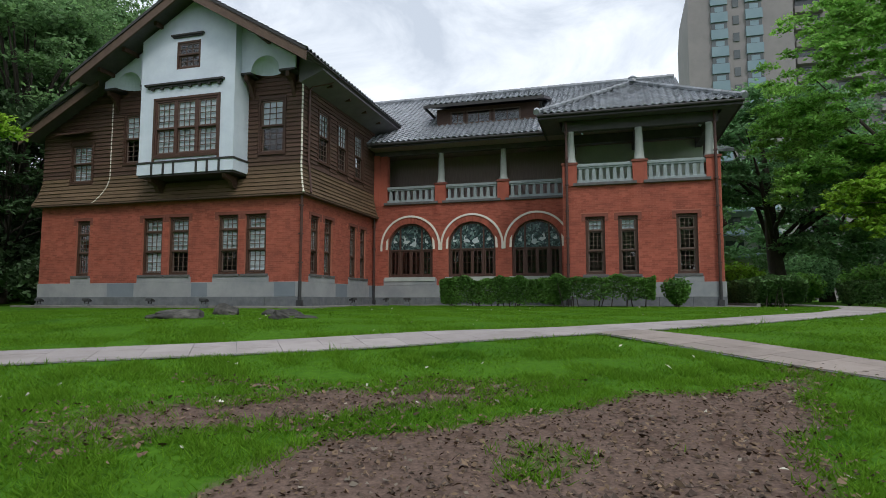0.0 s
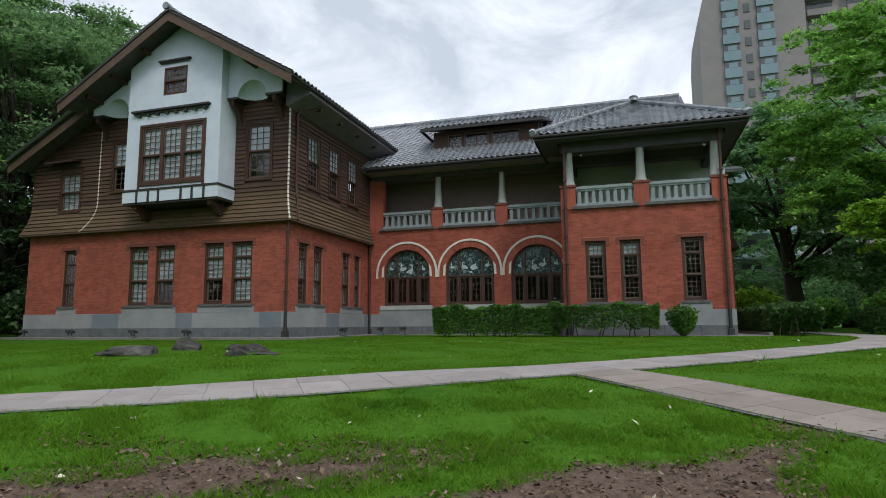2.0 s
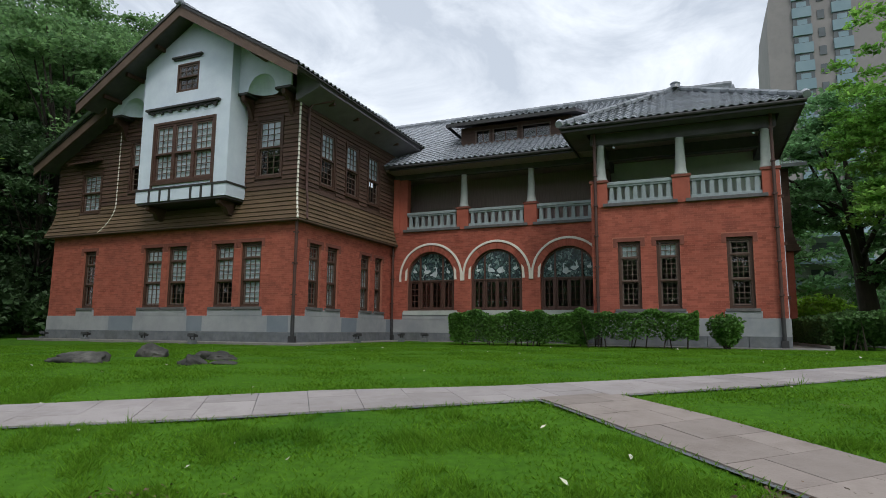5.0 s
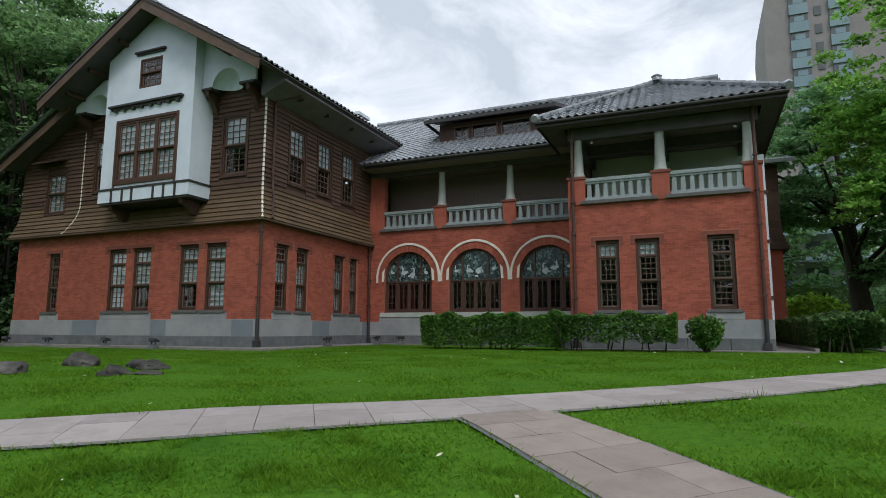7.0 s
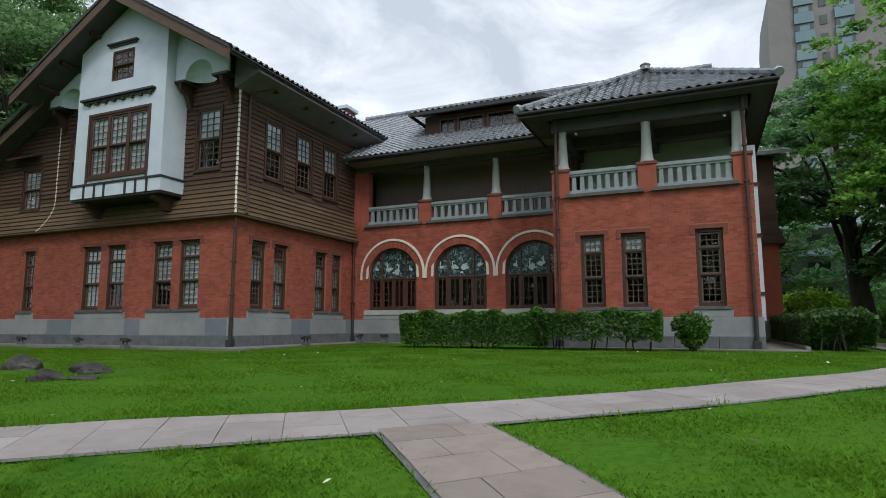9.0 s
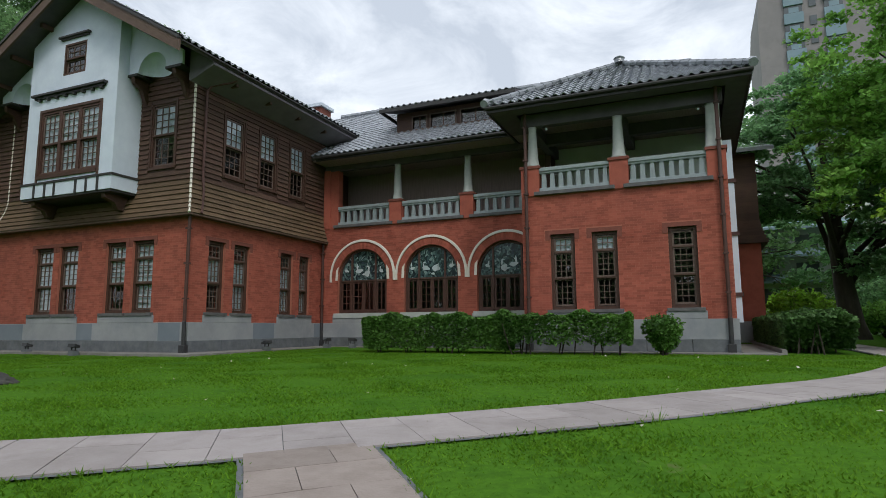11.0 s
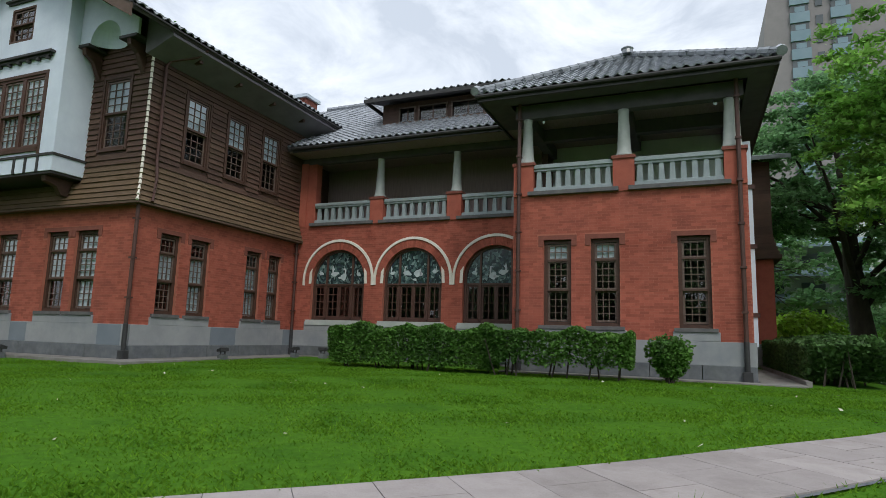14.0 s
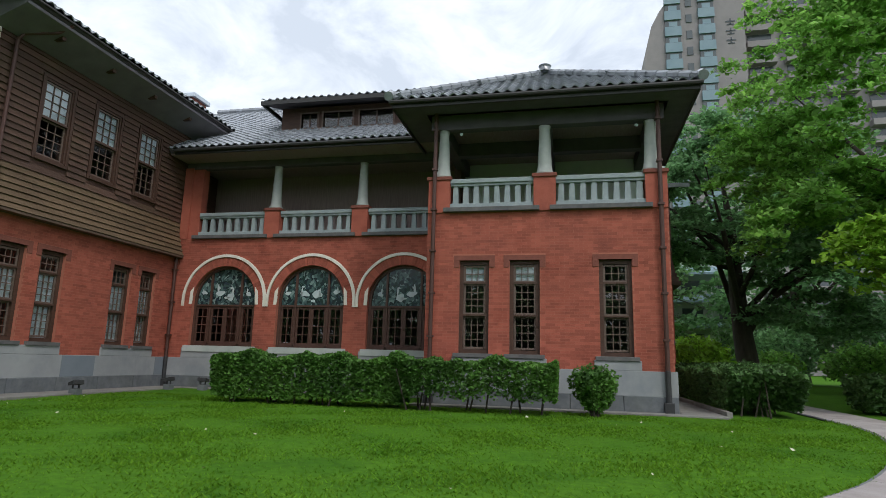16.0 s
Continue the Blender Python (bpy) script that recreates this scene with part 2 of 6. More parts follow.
def stained_material():
    """Leaded coloured glass: small irregular cells from near-black teal to pale."""
    m = material("stained_glass", [(0.02, 0.05, 0.06), (0.05, 0.12, 0.13)], 4.5, 0.15, bump=0.2, bump_scale=9, specular=0.5)
    n, l = m.node_tree.nodes, m.node_tree.links
    geo, vo, rp = n.new("ShaderNodeNewGeometry"), n.new("ShaderNodeTexVoronoi"), n.new("ShaderNodeValToRGB")
    mp = n.new("ShaderNodeMapping")
    mp.inputs["Scale"].default_value = (2.6, 1, 2.3)
    l.new(geo.outputs["Position"], mp.inputs["Vector"])
    wob, add = n.new("ShaderNodeTexNoise"), n.new("ShaderNodeMixRGB")
    wob.inputs["Scale"].default_value = 2.6
    add.blend_type, add.inputs["Fac"].default_value = "ADD", 0.9
    l.new(geo.outputs["Position"], wob.inputs["Vector"])
    l.new(mp.outputs["Vector"], add.inputs["Color1"])
    l.new(wob.outputs["Color"], add.inputs["Color2"])
    l.new(add.outputs["Color"], vo.inputs["Vector"])
    sep = n.new("ShaderNodeSeparateColor")
    l.new(vo.outputs["Color"], sep.inputs["Color"])
    rp.color_ramp.interpolation = "CONSTANT"
    e = rp.color_ramp.elements
    for p, c in ((0.0, (0.018, 0.03, 0.034)), (0.25, (0.045, 0.085, 0.085)), (0.45, (0.022, 0.045, 0.04)), (0.6, (0.09, 0.15, 0.145)), (0.78, (0.19, 0.27, 0.255)), (0.9, (0.03, 0.05, 0.065))):
        if p == 0.0:
            e[0].color = (*c, 1)
        else:
            e.new(p).color = (*c, 1)
    e[-1].color = (0.02, 0.04, 0.07, 1)
    l.new(sep.outputs["Red"], rp.inputs["Fac"])
    l.new(rp.outputs["Color"], n["Principled BSDF"].inputs["Base Color"])
    return m


STAINED = stained_material()
STAINED_WHITE = material("milky_glass_piece", [(0.42, 0.50, 0.52), (0.56, 0.62, 0.62)], 9, 0.2, bump=0.1)


# ground: mown lawn with worn, stony earth where feet have crossed it
def ground_material():
    m = bpy.data.materials.new("lawn_and_worn_earth")
    m.use_nodes = True
    n, l = m.node_tree.nodes, m.node_tree.links
    b = n["Principled BSDF"]
    b.inputs["Roughness"].default_value = 0.95
    b.inputs["Specular IOR Level"].default_value = 0.05
    geo = n.new("ShaderNodeNewGeometry")
    att = n.new("ShaderNodeAttribute")
    att.attribute_name = "worn"

    def noise_at(scale, detail=6.0):
        t = n.new("ShaderNodeTexNoise")
        t.inputs["Scale"].default_value, t.inputs["Detail"].default_value, t.inputs["Roughness"].default_value = scale, detail, 0.65
        l.new(geo.outputs["Position"], t.inputs["Vector"])
        return t.outputs["Fac"]

    def ramp(src, colours, lo=0.3, hi=0.7):
        r = n.new("ShaderNodeValToRGB")
        e = r.color_ramp.elements
        while len(e) < len(colours):
            e.new(0.5)
        for i, c in enumerate(colours):
            e[i].position, e[i].color = lo + (hi - lo) * i / (len(colours) - 1), (*c, 1)
        l.new(src, r.inputs["Fac"])
        return r.outputs["Color"]

    lawn = ramp(noise_at(0.55), [(0.040, 0.120, 0.011), (0.066, 0.165, 0.014), (0.050, 0.140, 0.012)])
    fine = ramp(noise_at(11, 10), [(0.55, 0.58, 0.55), (0.95, 0.95, 0.9), (1.4, 1.3, 1.2)])
    mul = n.new("ShaderNodeMixRGB")
    mul.blend_type = "MULTIPLY"
    mul.inputs["Fac"].default_value = 0.75
    l.new(lawn, mul.inputs["Color1"])
    l.new(fine, mul.inputs["Color2"])
    earth = ramp(noise_at(2.2, 9), [(0.088, 0.058, 0.045), (0.15, 0.106, 0.086), (0.114, 0.077, 0.061)])
    grit = ramp(noise_at(34), [(0.55, 0.55, 0.55), (1.0, 1.0, 1.0), (1.5, 1.45, 1.4)])
    mul2 = n.new("ShaderNodeMixRGB")
    mul2.blend_type = "MULTIPLY"
    mul2.inputs["Fac"].default_value = 0.7
    l.new(earth, mul2.inputs["Color1"])
    l.new(grit, mul2.inputs["Color2"])
    ragged = n.new("ShaderNodeMath")
    ragged.operation, ragged.inputs[1].default_value = "MULTIPLY_ADD", 1.1
    l.new(noise_at(5.5, 8), ragged.inputs[0])
    l.new(att.outputs["Fac"], ragged.inputs[2])
    edge = n.new("ShaderNodeMapRange")
    edge.inputs["From Min"].default_value, edge.inputs["From Max"].default_value = 0.92, 1.22
    l.new(ragged.outputs["Value"], edge.inputs["Value"])
    mix = n.new("ShaderNodeMixRGB")
    l.new(edge.outputs["Result"], mix.inputs["Fac"])
    l.new(mul.outputs["Color"], mix.inputs["Color1"])
    l.new(mul2.outputs["Color"], mix.inputs["Color2"])
    l.new(mix.outputs["Color"], b.inputs["Base Color"])
    bp = n.new("ShaderNodeBump")
    bp.inputs["Strength"].default_value, bp.inputs["Distance"].default_value = 0.35, 0.03
    l.new(noise_at(30), bp.inputs["Height"])
    l.new(bp.outputs["Normal"], b.inputs["Normal"])
    return m


LAWN = ground_material()


# ---- builders ----
class Build:
    """Collects vertices and faces of one mesh."""

    def __init__(self):
        self.v, self.f = [], []

    def box(self, x0, x1, y0, y1, z0, z1):
        k = len(self.v)
        self.v += [(x, y, z) for z in (z0, z1) for y in (y0, y1) for x in (x0, x1)]
        self.f += [tuple(k + i for i in q) for q in ((0, 2, 3, 1), (4, 5, 7, 6), (0, 1, 5, 4), (2, 6, 7, 3), (0, 4, 6, 2), (1, 3, 7, 5))]
        return self

    def prism(self, ring, step):
        """A flat ring of points pushed along step."""
        k, n, s = len(self.v), len(ring), Vector(step)
        self.v += [tuple(p) for p in ring] + [tuple(Vector(p) + s) for p in ring]
        self.f += [tuple(range(k + n - 1, k - 1, -1)), tuple(range(k + n, k + 2 * n))]
        self.f += [(k + i, k + (i + 1) % n, k + n + (i + 1) % n, k + n + i) for i in range(n)]
        return self

    def tube(self, points, radii, sides=10):
        """A round tube along points."""
        k, n = len(self.v), len(points)
        pts = [Vector(p) for p in points]
        for i, p in enumerate(pts):
            d = (pts[min(i + 1, n - 1)] - pts[max(i - 1, 0)]).normalized()
            a = d.orthogonal().normalized() if abs(d.z) < 0.95 else Vector((1, 0, 0))
            a = (a - d * a.dot(d)).normalized()
            b = d.cross(a)
            r = radii[i] if hasattr(radii, "__len__") else radii
            for j in range(sides):
                t = 2 * math.pi * j / sides
                self.v.append(tuple(p + (a * math.cos(t) + b * math.sin(t)) * r))
        for i in range(n - 1):
            for j in range(sides):
                q = (j + 1) % sides
                self.f.append((k + i * sides + j, k + i * sides + q, k + (i + 1) * sides + q, k + (i + 1) * sides + j))
        self.f += [tuple(k + j for j in range(sides - 1, -1, -1)), tuple(k + (n - 1) * sides + j for j in range(sides))]
        return self

    def face(self, *pts):
        k = len(self.v)
        self.v += [tuple(p) for p in pts]
        self.f.append(tuple(range(k, k + len(pts))))
        return self

    def mesh(self, name, mat, smooth=False):
        me = bpy.data.meshes.new(name)
        me.from_pydata(self.v, [], self.f)
        me.materials.append(mat)
        if smooth:
            me.polygons.foreach_set("use_smooth", [True] * len(me.polygons))
        me.update()
        return me


def fix_normals(me, weld=False):
    bm = bmesh.new()
    bm.from_mesh(me)
    if weld:
        bmesh.ops.remove_doubles(bm, verts=bm.verts, dist=0.0005)
        inner = {}
        for f in bm.faces:
            inner.setdefault(frozenset(v.index for v in f.verts), []).append(f)
        bmesh.ops.delete(bm, geom=[f for fs in inner.values() if len(fs) > 1 for f in fs], context="FACES_ONLY")
    bmesh.ops.recalc_face_normals(bm, faces=bm.faces)
    bm.to_mesh(me)
    bm.free()
    return me


def part(name, data, mat=None, parent=None, label="", at=None, smooth=False, bevel=0.0, kind="", weld=False):
    """Links a Build or a mesh as one mesh object under a thing or a part."""
    me = fix_normals(data.mesh(name, mat, smooth), weld) if isinstance(data, Build) else data
    ob = new(name, me)
    if parent is not None:
        ob.parent = parent
        if parent.type == "EMPTY" and at is None:
            ob.matrix_parent_inverse = Matrix.Translation(-parent.location)
    if at is not None:
        ob.matrix_basis = at
        if parent is not None and parent.type == "EMPTY":
            ob.matrix_parent_inverse = Matrix.Translation(-parent.location)
    if bevel:
        mod = ob.modifiers.new("edge", "BEVEL")
        mod.width, mod.segments, mod.limit_method = bevel, 2, "ANGLE"
    return tagged(ob, label, kind=kind)


def thing(name, place, label, category, group="", kind=""):
    ob = new(name)
    ob.location = place
    return tagged(ob, label, category, group, kind)


def quads(name, verts, mat, per=4, smooth=False):
    """A mesh of loose polygons from an array of shape (count, per, 3)."""
    verts = np.asarray(verts, dtype=np.float32)
    n = verts.shape[0]
    me = bpy.data.meshes.new(name)
    me.vertices.add(n * per)
    me.vertices.foreach_set("co", verts.reshape(-1))
    me.loops.add(n * per)
    me.loops.foreach_set("vertex_index", np.arange(n * per, dtype=np.int32))
    me.polygons.add(n)
    me.polygons.foreach_set("loop_start", np.arange(0, n * per, per, dtype=np.int32))
    me.materials.append(mat)
    me.update(calc_edges=True)
    return me


# ---- ground ----
GY = [-400, -10, 0, 3, 5.5, 8, 10, 12, 15, 20, 23, 26, 40, 500]
GZ = [-0.4, -0.3, 0.12, 0.38, 0.57, 0.72, 0.89, 0.98, 1.09, 1.19, 1.22, 1.23, 1.3, 1.3]


def ground_z(x, y):
    x, y = np.asarray(x, float), np.asarray(y, float)
    z = np.interp(y, GY, GZ)
    z = z + np.clip(-x - 1, 0, 8) * 0.02 * np.clip((17 - y) / 5, 0, 1) * np.clip((y + 12) / 12, 0, 1)
    hill = np.clip((-x - 27) / 40, 0, 1) * np.clip((y - 8) / 30, 0, 1)
    return z + 16 * hill * hill * (3 - 2 * hill)


def gz(x, y):
    return float(ground_z(x, y))


def worn_amount(x, y):
    """How far feet have worn the turf away: the crossing in front and a strip beside it."""
    x, y = np.asarray(x, float), np.asarray(y, float)
    wav = 0.22 * np.sin(x * 2.9 + 1.3 * np.sin(y * 1.7)) + 0.16 * np.sin(y * 4.3 + x * 1.9) + 0.1 * np.sin(x * 7.1 - y * 5.2)
    top = np.interp(x, [-2.5, -2.27, -2.04, -1.35, -0.41, 0.11, 0.81, 1.75, 2.05], [1.0, 2.86, 3.96, 4.83, 5.46, 6.05, 6.15, 7.17, 7.75]) + wav * 0.6
    right = np.interp(y, [0, 3.69, 4.75, 6.02, 7.7], [0.7, 1.18, 1.48, 1.84, 2.15]) + wav * 0.5
    a = np.clip((top - y) / 0.5 + 0.4, 0, 1) * np.clip((right - x) / 0.45 + 0.5, 0, 1) * np.clip((y + 4) / 3, 0, 1) * np.clip((x + 2.95 + wav) / 0.6, 0, 1)
    u, v = (x + 2.5) * 0.815 + (y - 5.0) * 0.58, -(x + 2.5) * 0.58 + (y - 5.0) * 0.815
    b = np.exp(-((u / 2.4) ** 4 + ((v + wav * 0.5) / (0.62 - 0.08 * u)) ** 2))
    c = np.exp(-(((x + 3.7) / 0.9) ** 2 + ((y - 5.6) / 0.25) ** 2)) * 0.6
    d = np.exp(-(((x - 2.15) / 0.4) ** 2 + ((y - 7.65) / 0.5) ** 2)) * 0.85
    e = np.exp(-(((x - 3.0) / 0.6) ** 2 + ((y - 11.4) / 0.35) ** 2)) * 0.42
    g = np.exp(-(((x + 1.45) / 0.75) ** 2 + ((y - 6.12) / 0.33) ** 2)) * 0.85
    f = np.exp(-(((x + 0.45) / 0.35) ** 2 + ((y - 3.95) / 0.35) ** 2)) * 0.5
    return np.clip(np.maximum.reduce([a, b * 0.95, c, d, e, g]) - f, 0, 1)


def make_ground():
    xs = np.unique(np.concatenate([np.linspace(-500, -40, 14), np.linspace(-40, 30, 141), np.linspace(30, 500, 14)]))
    ys = np.unique(np.concatenate([np.linspace(-400, -6, 8), np.linspace(-6, 26, 129), np.linspace(26, 90, 33), np.linspace(90, 700, 10)]))
    gx, gy = np.meshgrid(xs, ys)
    z = ground_z(gx, gy)
    near = (np.abs(gx) < 30) & (gy < 30)
    z = z + np.where(near, 0.018 * np.sin(gx * 1.9 + np.sin(gy * 1.3)) * np.cos(gy * 2.1), 0)
    nx, ny = len(xs), len(ys)
    verts = np.stack([gx, gy, z], -1).reshape(-1, 3)
    faces = [(j * nx + i, j * nx + i + 1, (j + 1) * nx + i + 1, (j + 1) * nx + i) for j in range(ny - 1) for i in range(nx - 1)]
    me = bpy.data.meshes.new("ground")
    me.from_pydata(verts.tolist(), [], faces)
    me.polygons.foreach_set("use_smooth", [True] * len(me.polygons))
    attr = me.attributes.new("worn", "FLOAT", "POINT")
    attr.data.foreach_set("value", worn_amount(verts[:, 0], verts[:, 1]).astype(np.float32))
    me.materials.append(LAWN)
    return tagged(new("ground", me), "green mown lawn with worn brown earth patches", "ground", kind="structure")


make_ground()

# ---- house: left wing, arcaded middle, corner pavilion ----
AX, AY, AL = -11.47, 20.65, -24.15      # left wing: side face, front face, far end
BY, CY = 28.0, 25.1                     # arcade front, pavilion front
CX0, CX1 = -1.85, 4.2
BASE, PLINTH_TOP, BRICK_TOP = 1.15, 2.2, 5.66
house = thing("house", (-8, 30, 1.2), "two-storey red brick and brown clapboard house with grey tiled roofs", "house")

WIN_LOW, WIN_TOP = 2.52, 4.88
A_FRONT = [(-22.22, -21.5), (-18.76, -17.77), (-17.46, -16.49), (-15.12, -14.19), (-13.88, -12.93)]
A_SIDE = [(21.52, 22.27), (22.7, 23.48), (25.23, 26.0), (26.42, 27.1)]
C_FRONT = [(-0.97, -0.2), (0.32, 1.08), (2.52, 3.3)]
ARCHES = [-9.5, -6.4, -3.3]
ARCH_R, ARCH_SPRING, ARCH_LOW = 1.16, 4.1, 2.6
TRANSOM = 3.97      # foot of the stained glass; the arches are stilted above it


def frame_of(face):
    """Turns along-wall, outward and up into world places for a face of the house."""
    kind, at = face
    if kind == "front":
        return lambda u, out, z: (u, at - out, z)
    return lambda u, out, z: (at + out, u, z)


def cell_wall(build, face, u0, u1, z0, z1, holes, depth):
    """A wall of the given depth with rectangular holes right through it."""
    us = sorted({u0, u1, *[h[0] for h in holes], *[h[1] for h in holes]})
    zs = sorted({z0, z1, *[h[2] for h in holes], *[h[3] for h in holes]})
    us, zs = [u for u in us if u0 <= u <= u1], [z for z in zs if z0 <= z <= z1]
    to = frame_of(face)
    for a, b in zip(us, us[1:]):
        for c, d in zip(zs, zs[1:]):
            mu, mz = (a + b) / 2, (c + d) / 2
            if any(h[0] < mu < h[1] and h[2] < mz < h[3] for h in holes):
                continue
            p, q = to(a, 0, c), to(b, -depth, d)
            build.box(min(p[0], q[0]), max(p[0], q[0]), min(p[1], q[1]), max(p[1], q[1]), c, d)
    return build


def slab(face, u0, u1, o0, o1, z0, z1, build=None):
    build = build or Build()
    to = frame_of(face)
    p, q = to(u0, o0, z0), to(u1, o1, z1)
    return build.box(min(p[0], q[0]), max(p[0], q[0]), min(p[1], q[1]), max(p[1], q[1]), z0, z1)


FRONT_A, SIDE_A, FRONT_B, FRONT_C = ("front", AY), ("side", AX), ("front", BY), ("front", CY)
SIDE_C = ("side", CX1)


def holes_of(spans, low=WIN_LOW, top=WIN_TOP):
    return [(a, b, low, top) for a, b in spans]


brick_walls = {}
brick_walls["A"] = part("wall", cell_wall(Build(), FRONT_A, AL, AX - 0.4, PLINTH_TOP, BRICK_TOP, holes_of(A_FRONT), 0.4), MORTAR, house, "red brick ground-floor wall", weld=True)
brick_walls["AS"] = part("wall", cell_wall(Build(), SIDE_A, AY, BY, PLINTH_TOP, BRICK_TOP, holes_of(A_SIDE), 0.4), MORTAR, house, "red brick ground-floor wall", weld=True)
arch_holes = [(c - ARCH_R, c + ARCH_R, ARCH_LOW, ARCH_SPRING + ARCH_R) for c in ARCHES]
wall_b = cell_wall(Build(), FRONT_B, AX, CX0 + 0.3, PLINTH_TOP, 6.2, arch_holes, 0.4)
for c in ARCHES:
    for s in (-1, 1):
        arc = [(c + s * ARCH_R * math.sin(t), ARCH_SPRING + ARCH_R * math.cos(t)) for t in [math.pi / 2 * i / 14 for i in range(15)]]
        for (xa, za), (xb, zb) in zip(arc, arc[1:]):
            ring = [(xa, BY, za), (xb, BY, zb), (xb, BY, ARCH_SPRING + ARCH_R), (xa, BY, ARCH_SPRING + ARCH_R)]
            wall_b.prism(ring, (0, 0.4, 0))
brick_walls["B"] = part("wall", wall_b, MORTAR, house, "red brick arcade wall", weld=True)
brick_walls["C"] = part("wall", cell_wall(Build(), FRONT_C, CX0, CX1, PLINTH_TOP, 6.16, holes_of(C_FRONT), 0.4), MORTAR, house, "red brick pavilion wall", weld=True)
side = Build().box(CX1 - 0.4, CX1, CY + 0.4, 34, PLINTH_TOP, 6.16)
part("wall", side, BRICK, house, "red brick pavilion side wall")
part("wall", Build().box(CX0, CX0 + 0.4, CY + 0.4, BY, PLINTH_TOP, 6.16), BRICK, house, "red brick pavilion side wall")
# back and far walls that close the house, and its inner floors
back = Build().box(AL, AL + 0.4, AY + 0.4, 42, PLINTH_TOP, BRICK_TOP).box(AL, CX1, 42, 42.4, BASE, 9).box(CX1 - 0.4, CX1, 34, 42, BASE, 9)
part("wall", back, BRICK, house, "red brick rear wall")
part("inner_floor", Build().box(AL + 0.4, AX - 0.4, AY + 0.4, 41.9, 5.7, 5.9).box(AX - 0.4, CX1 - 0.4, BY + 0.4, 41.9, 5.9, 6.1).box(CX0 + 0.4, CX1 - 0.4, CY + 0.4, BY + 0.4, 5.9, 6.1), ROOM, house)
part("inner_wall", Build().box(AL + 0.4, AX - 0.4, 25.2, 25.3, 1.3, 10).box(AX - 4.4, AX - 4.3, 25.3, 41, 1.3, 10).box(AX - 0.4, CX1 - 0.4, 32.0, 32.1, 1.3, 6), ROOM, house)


# grey plinth, stepped up beneath the windows, on a darker stone base
def plinth(face, u0, u1, spans, top_low=PLINTH_TOP, step=2.43):
    part("plinth", slab(face, u0, u1, 0.05, -0.4, 1.62, top_low), PLINTH, house, "grey plastered plinth", bevel=0.01)
    for a, c in spans:
        part("plinth_step", slab(face, a, c, 0.053, -0.3, top_low, step), PLINTH, house, "grey plaster below a window", bevel=0.01)
    n = max(1, round((u1 - u0) / 1.35))
    for i in range(n):
        a, c = u0 + (u1 - u0) * i / n, u0 + (u1 - u0) * (i + 1) / n
        part("base_stone", slab(face, a + 0.006, c - 0.006, 0.085, -0.4, BASE - 0.2, 1.62), STONE, house, "dark grey base stone", bevel=0.012)


plinth(FRONT_A, AL, AX, [(-22.37, -21.35), (-18.92, -16.32), (-15.28, -12.77)])
plinth(SIDE_A, AY + 0.1, BY - 0.06, [(21.37, 23.64), (25.08, 27.26)])
plinth(FRONT_B, AX + 0.06, CX0, [(c - 1.36, c + 1.36) for c in ARCHES], step=2.53)
plinth(FRONT_C, CX0 - 0.05, CX1 + 0.05, [(-1.12, 1.24), (2.37, 3.46)])
part("plinth", Build().box(CX1 - 0.4, CX1 + 0.05, CY + 0.4, 42, BASE, PLINTH_TOP), PLINTH, house)

# patches of darker plaster between the window steps
for face, a, c in ((FRONT_A, -16.25, -15.5), (FRONT_A, -12.5, AX - 0.12), (FRONT_A, -20.4, -19.05), (SIDE_A, 23.75, 24.9), (SIDE_A, 27.45, 28.1)):
    part("plaster_patch", slab(face, a, c, 0.0545, 0.0, 1.63, PLINTH_TOP - 0.012), PLASTER_PATCH, house, "blue-grey plaster repair on the plinth")

# ---- windows ----
window_cache = {}


def sash_meshes(w, h, cols, rows, key, rim=0.05, bar=0.02, wood=None):
    """A glazed sash: timber rim with glazing bars, and one pane."""
    if key in window_cache:
        return window_cache[key]
    b = Build()
    iw, ih = (w - 2 * rim), (h - 2 * rim)

    def edges(size, n, inner):
        mids = [rim + inner * i / n for i in range(1, n)]
        return [0.0, rim] + [v for m in mids for v in (m - bar / 2, m + bar / 2)] + [size - rim, size]
    ex, ez = edges(w, cols, iw), edges(h, rows, ih)
    for i, (xa, xb) in enumerate(zip(ex, ex[1:])):
        for j, (za, zb) in enumerate(zip(ez, ez[1:])):
            if i % 2 == 0 or j % 2 == 0:
                b.box(xa, xb, -0.018, 0.018, za, zb)
    pw, ph = iw / cols, ih / rows
    pane = Build().face((-pw / 2, 0, -ph / 2), (pw / 2, 0, -ph / 2), (pw / 2, 0, ph / 2), (-pw / 2, 0, ph / 2))
    places = [(rim + pw * (i + 0.5), 0, rim + ph * (j + 0.5)) for i in range(cols) for j in range(rows)]
    window_cache[key] = (fix_normals(b.mesh("sash", wood or MUNTIN), True), pane.mesh("pane", GLASS), places)
    return window_cache[key]


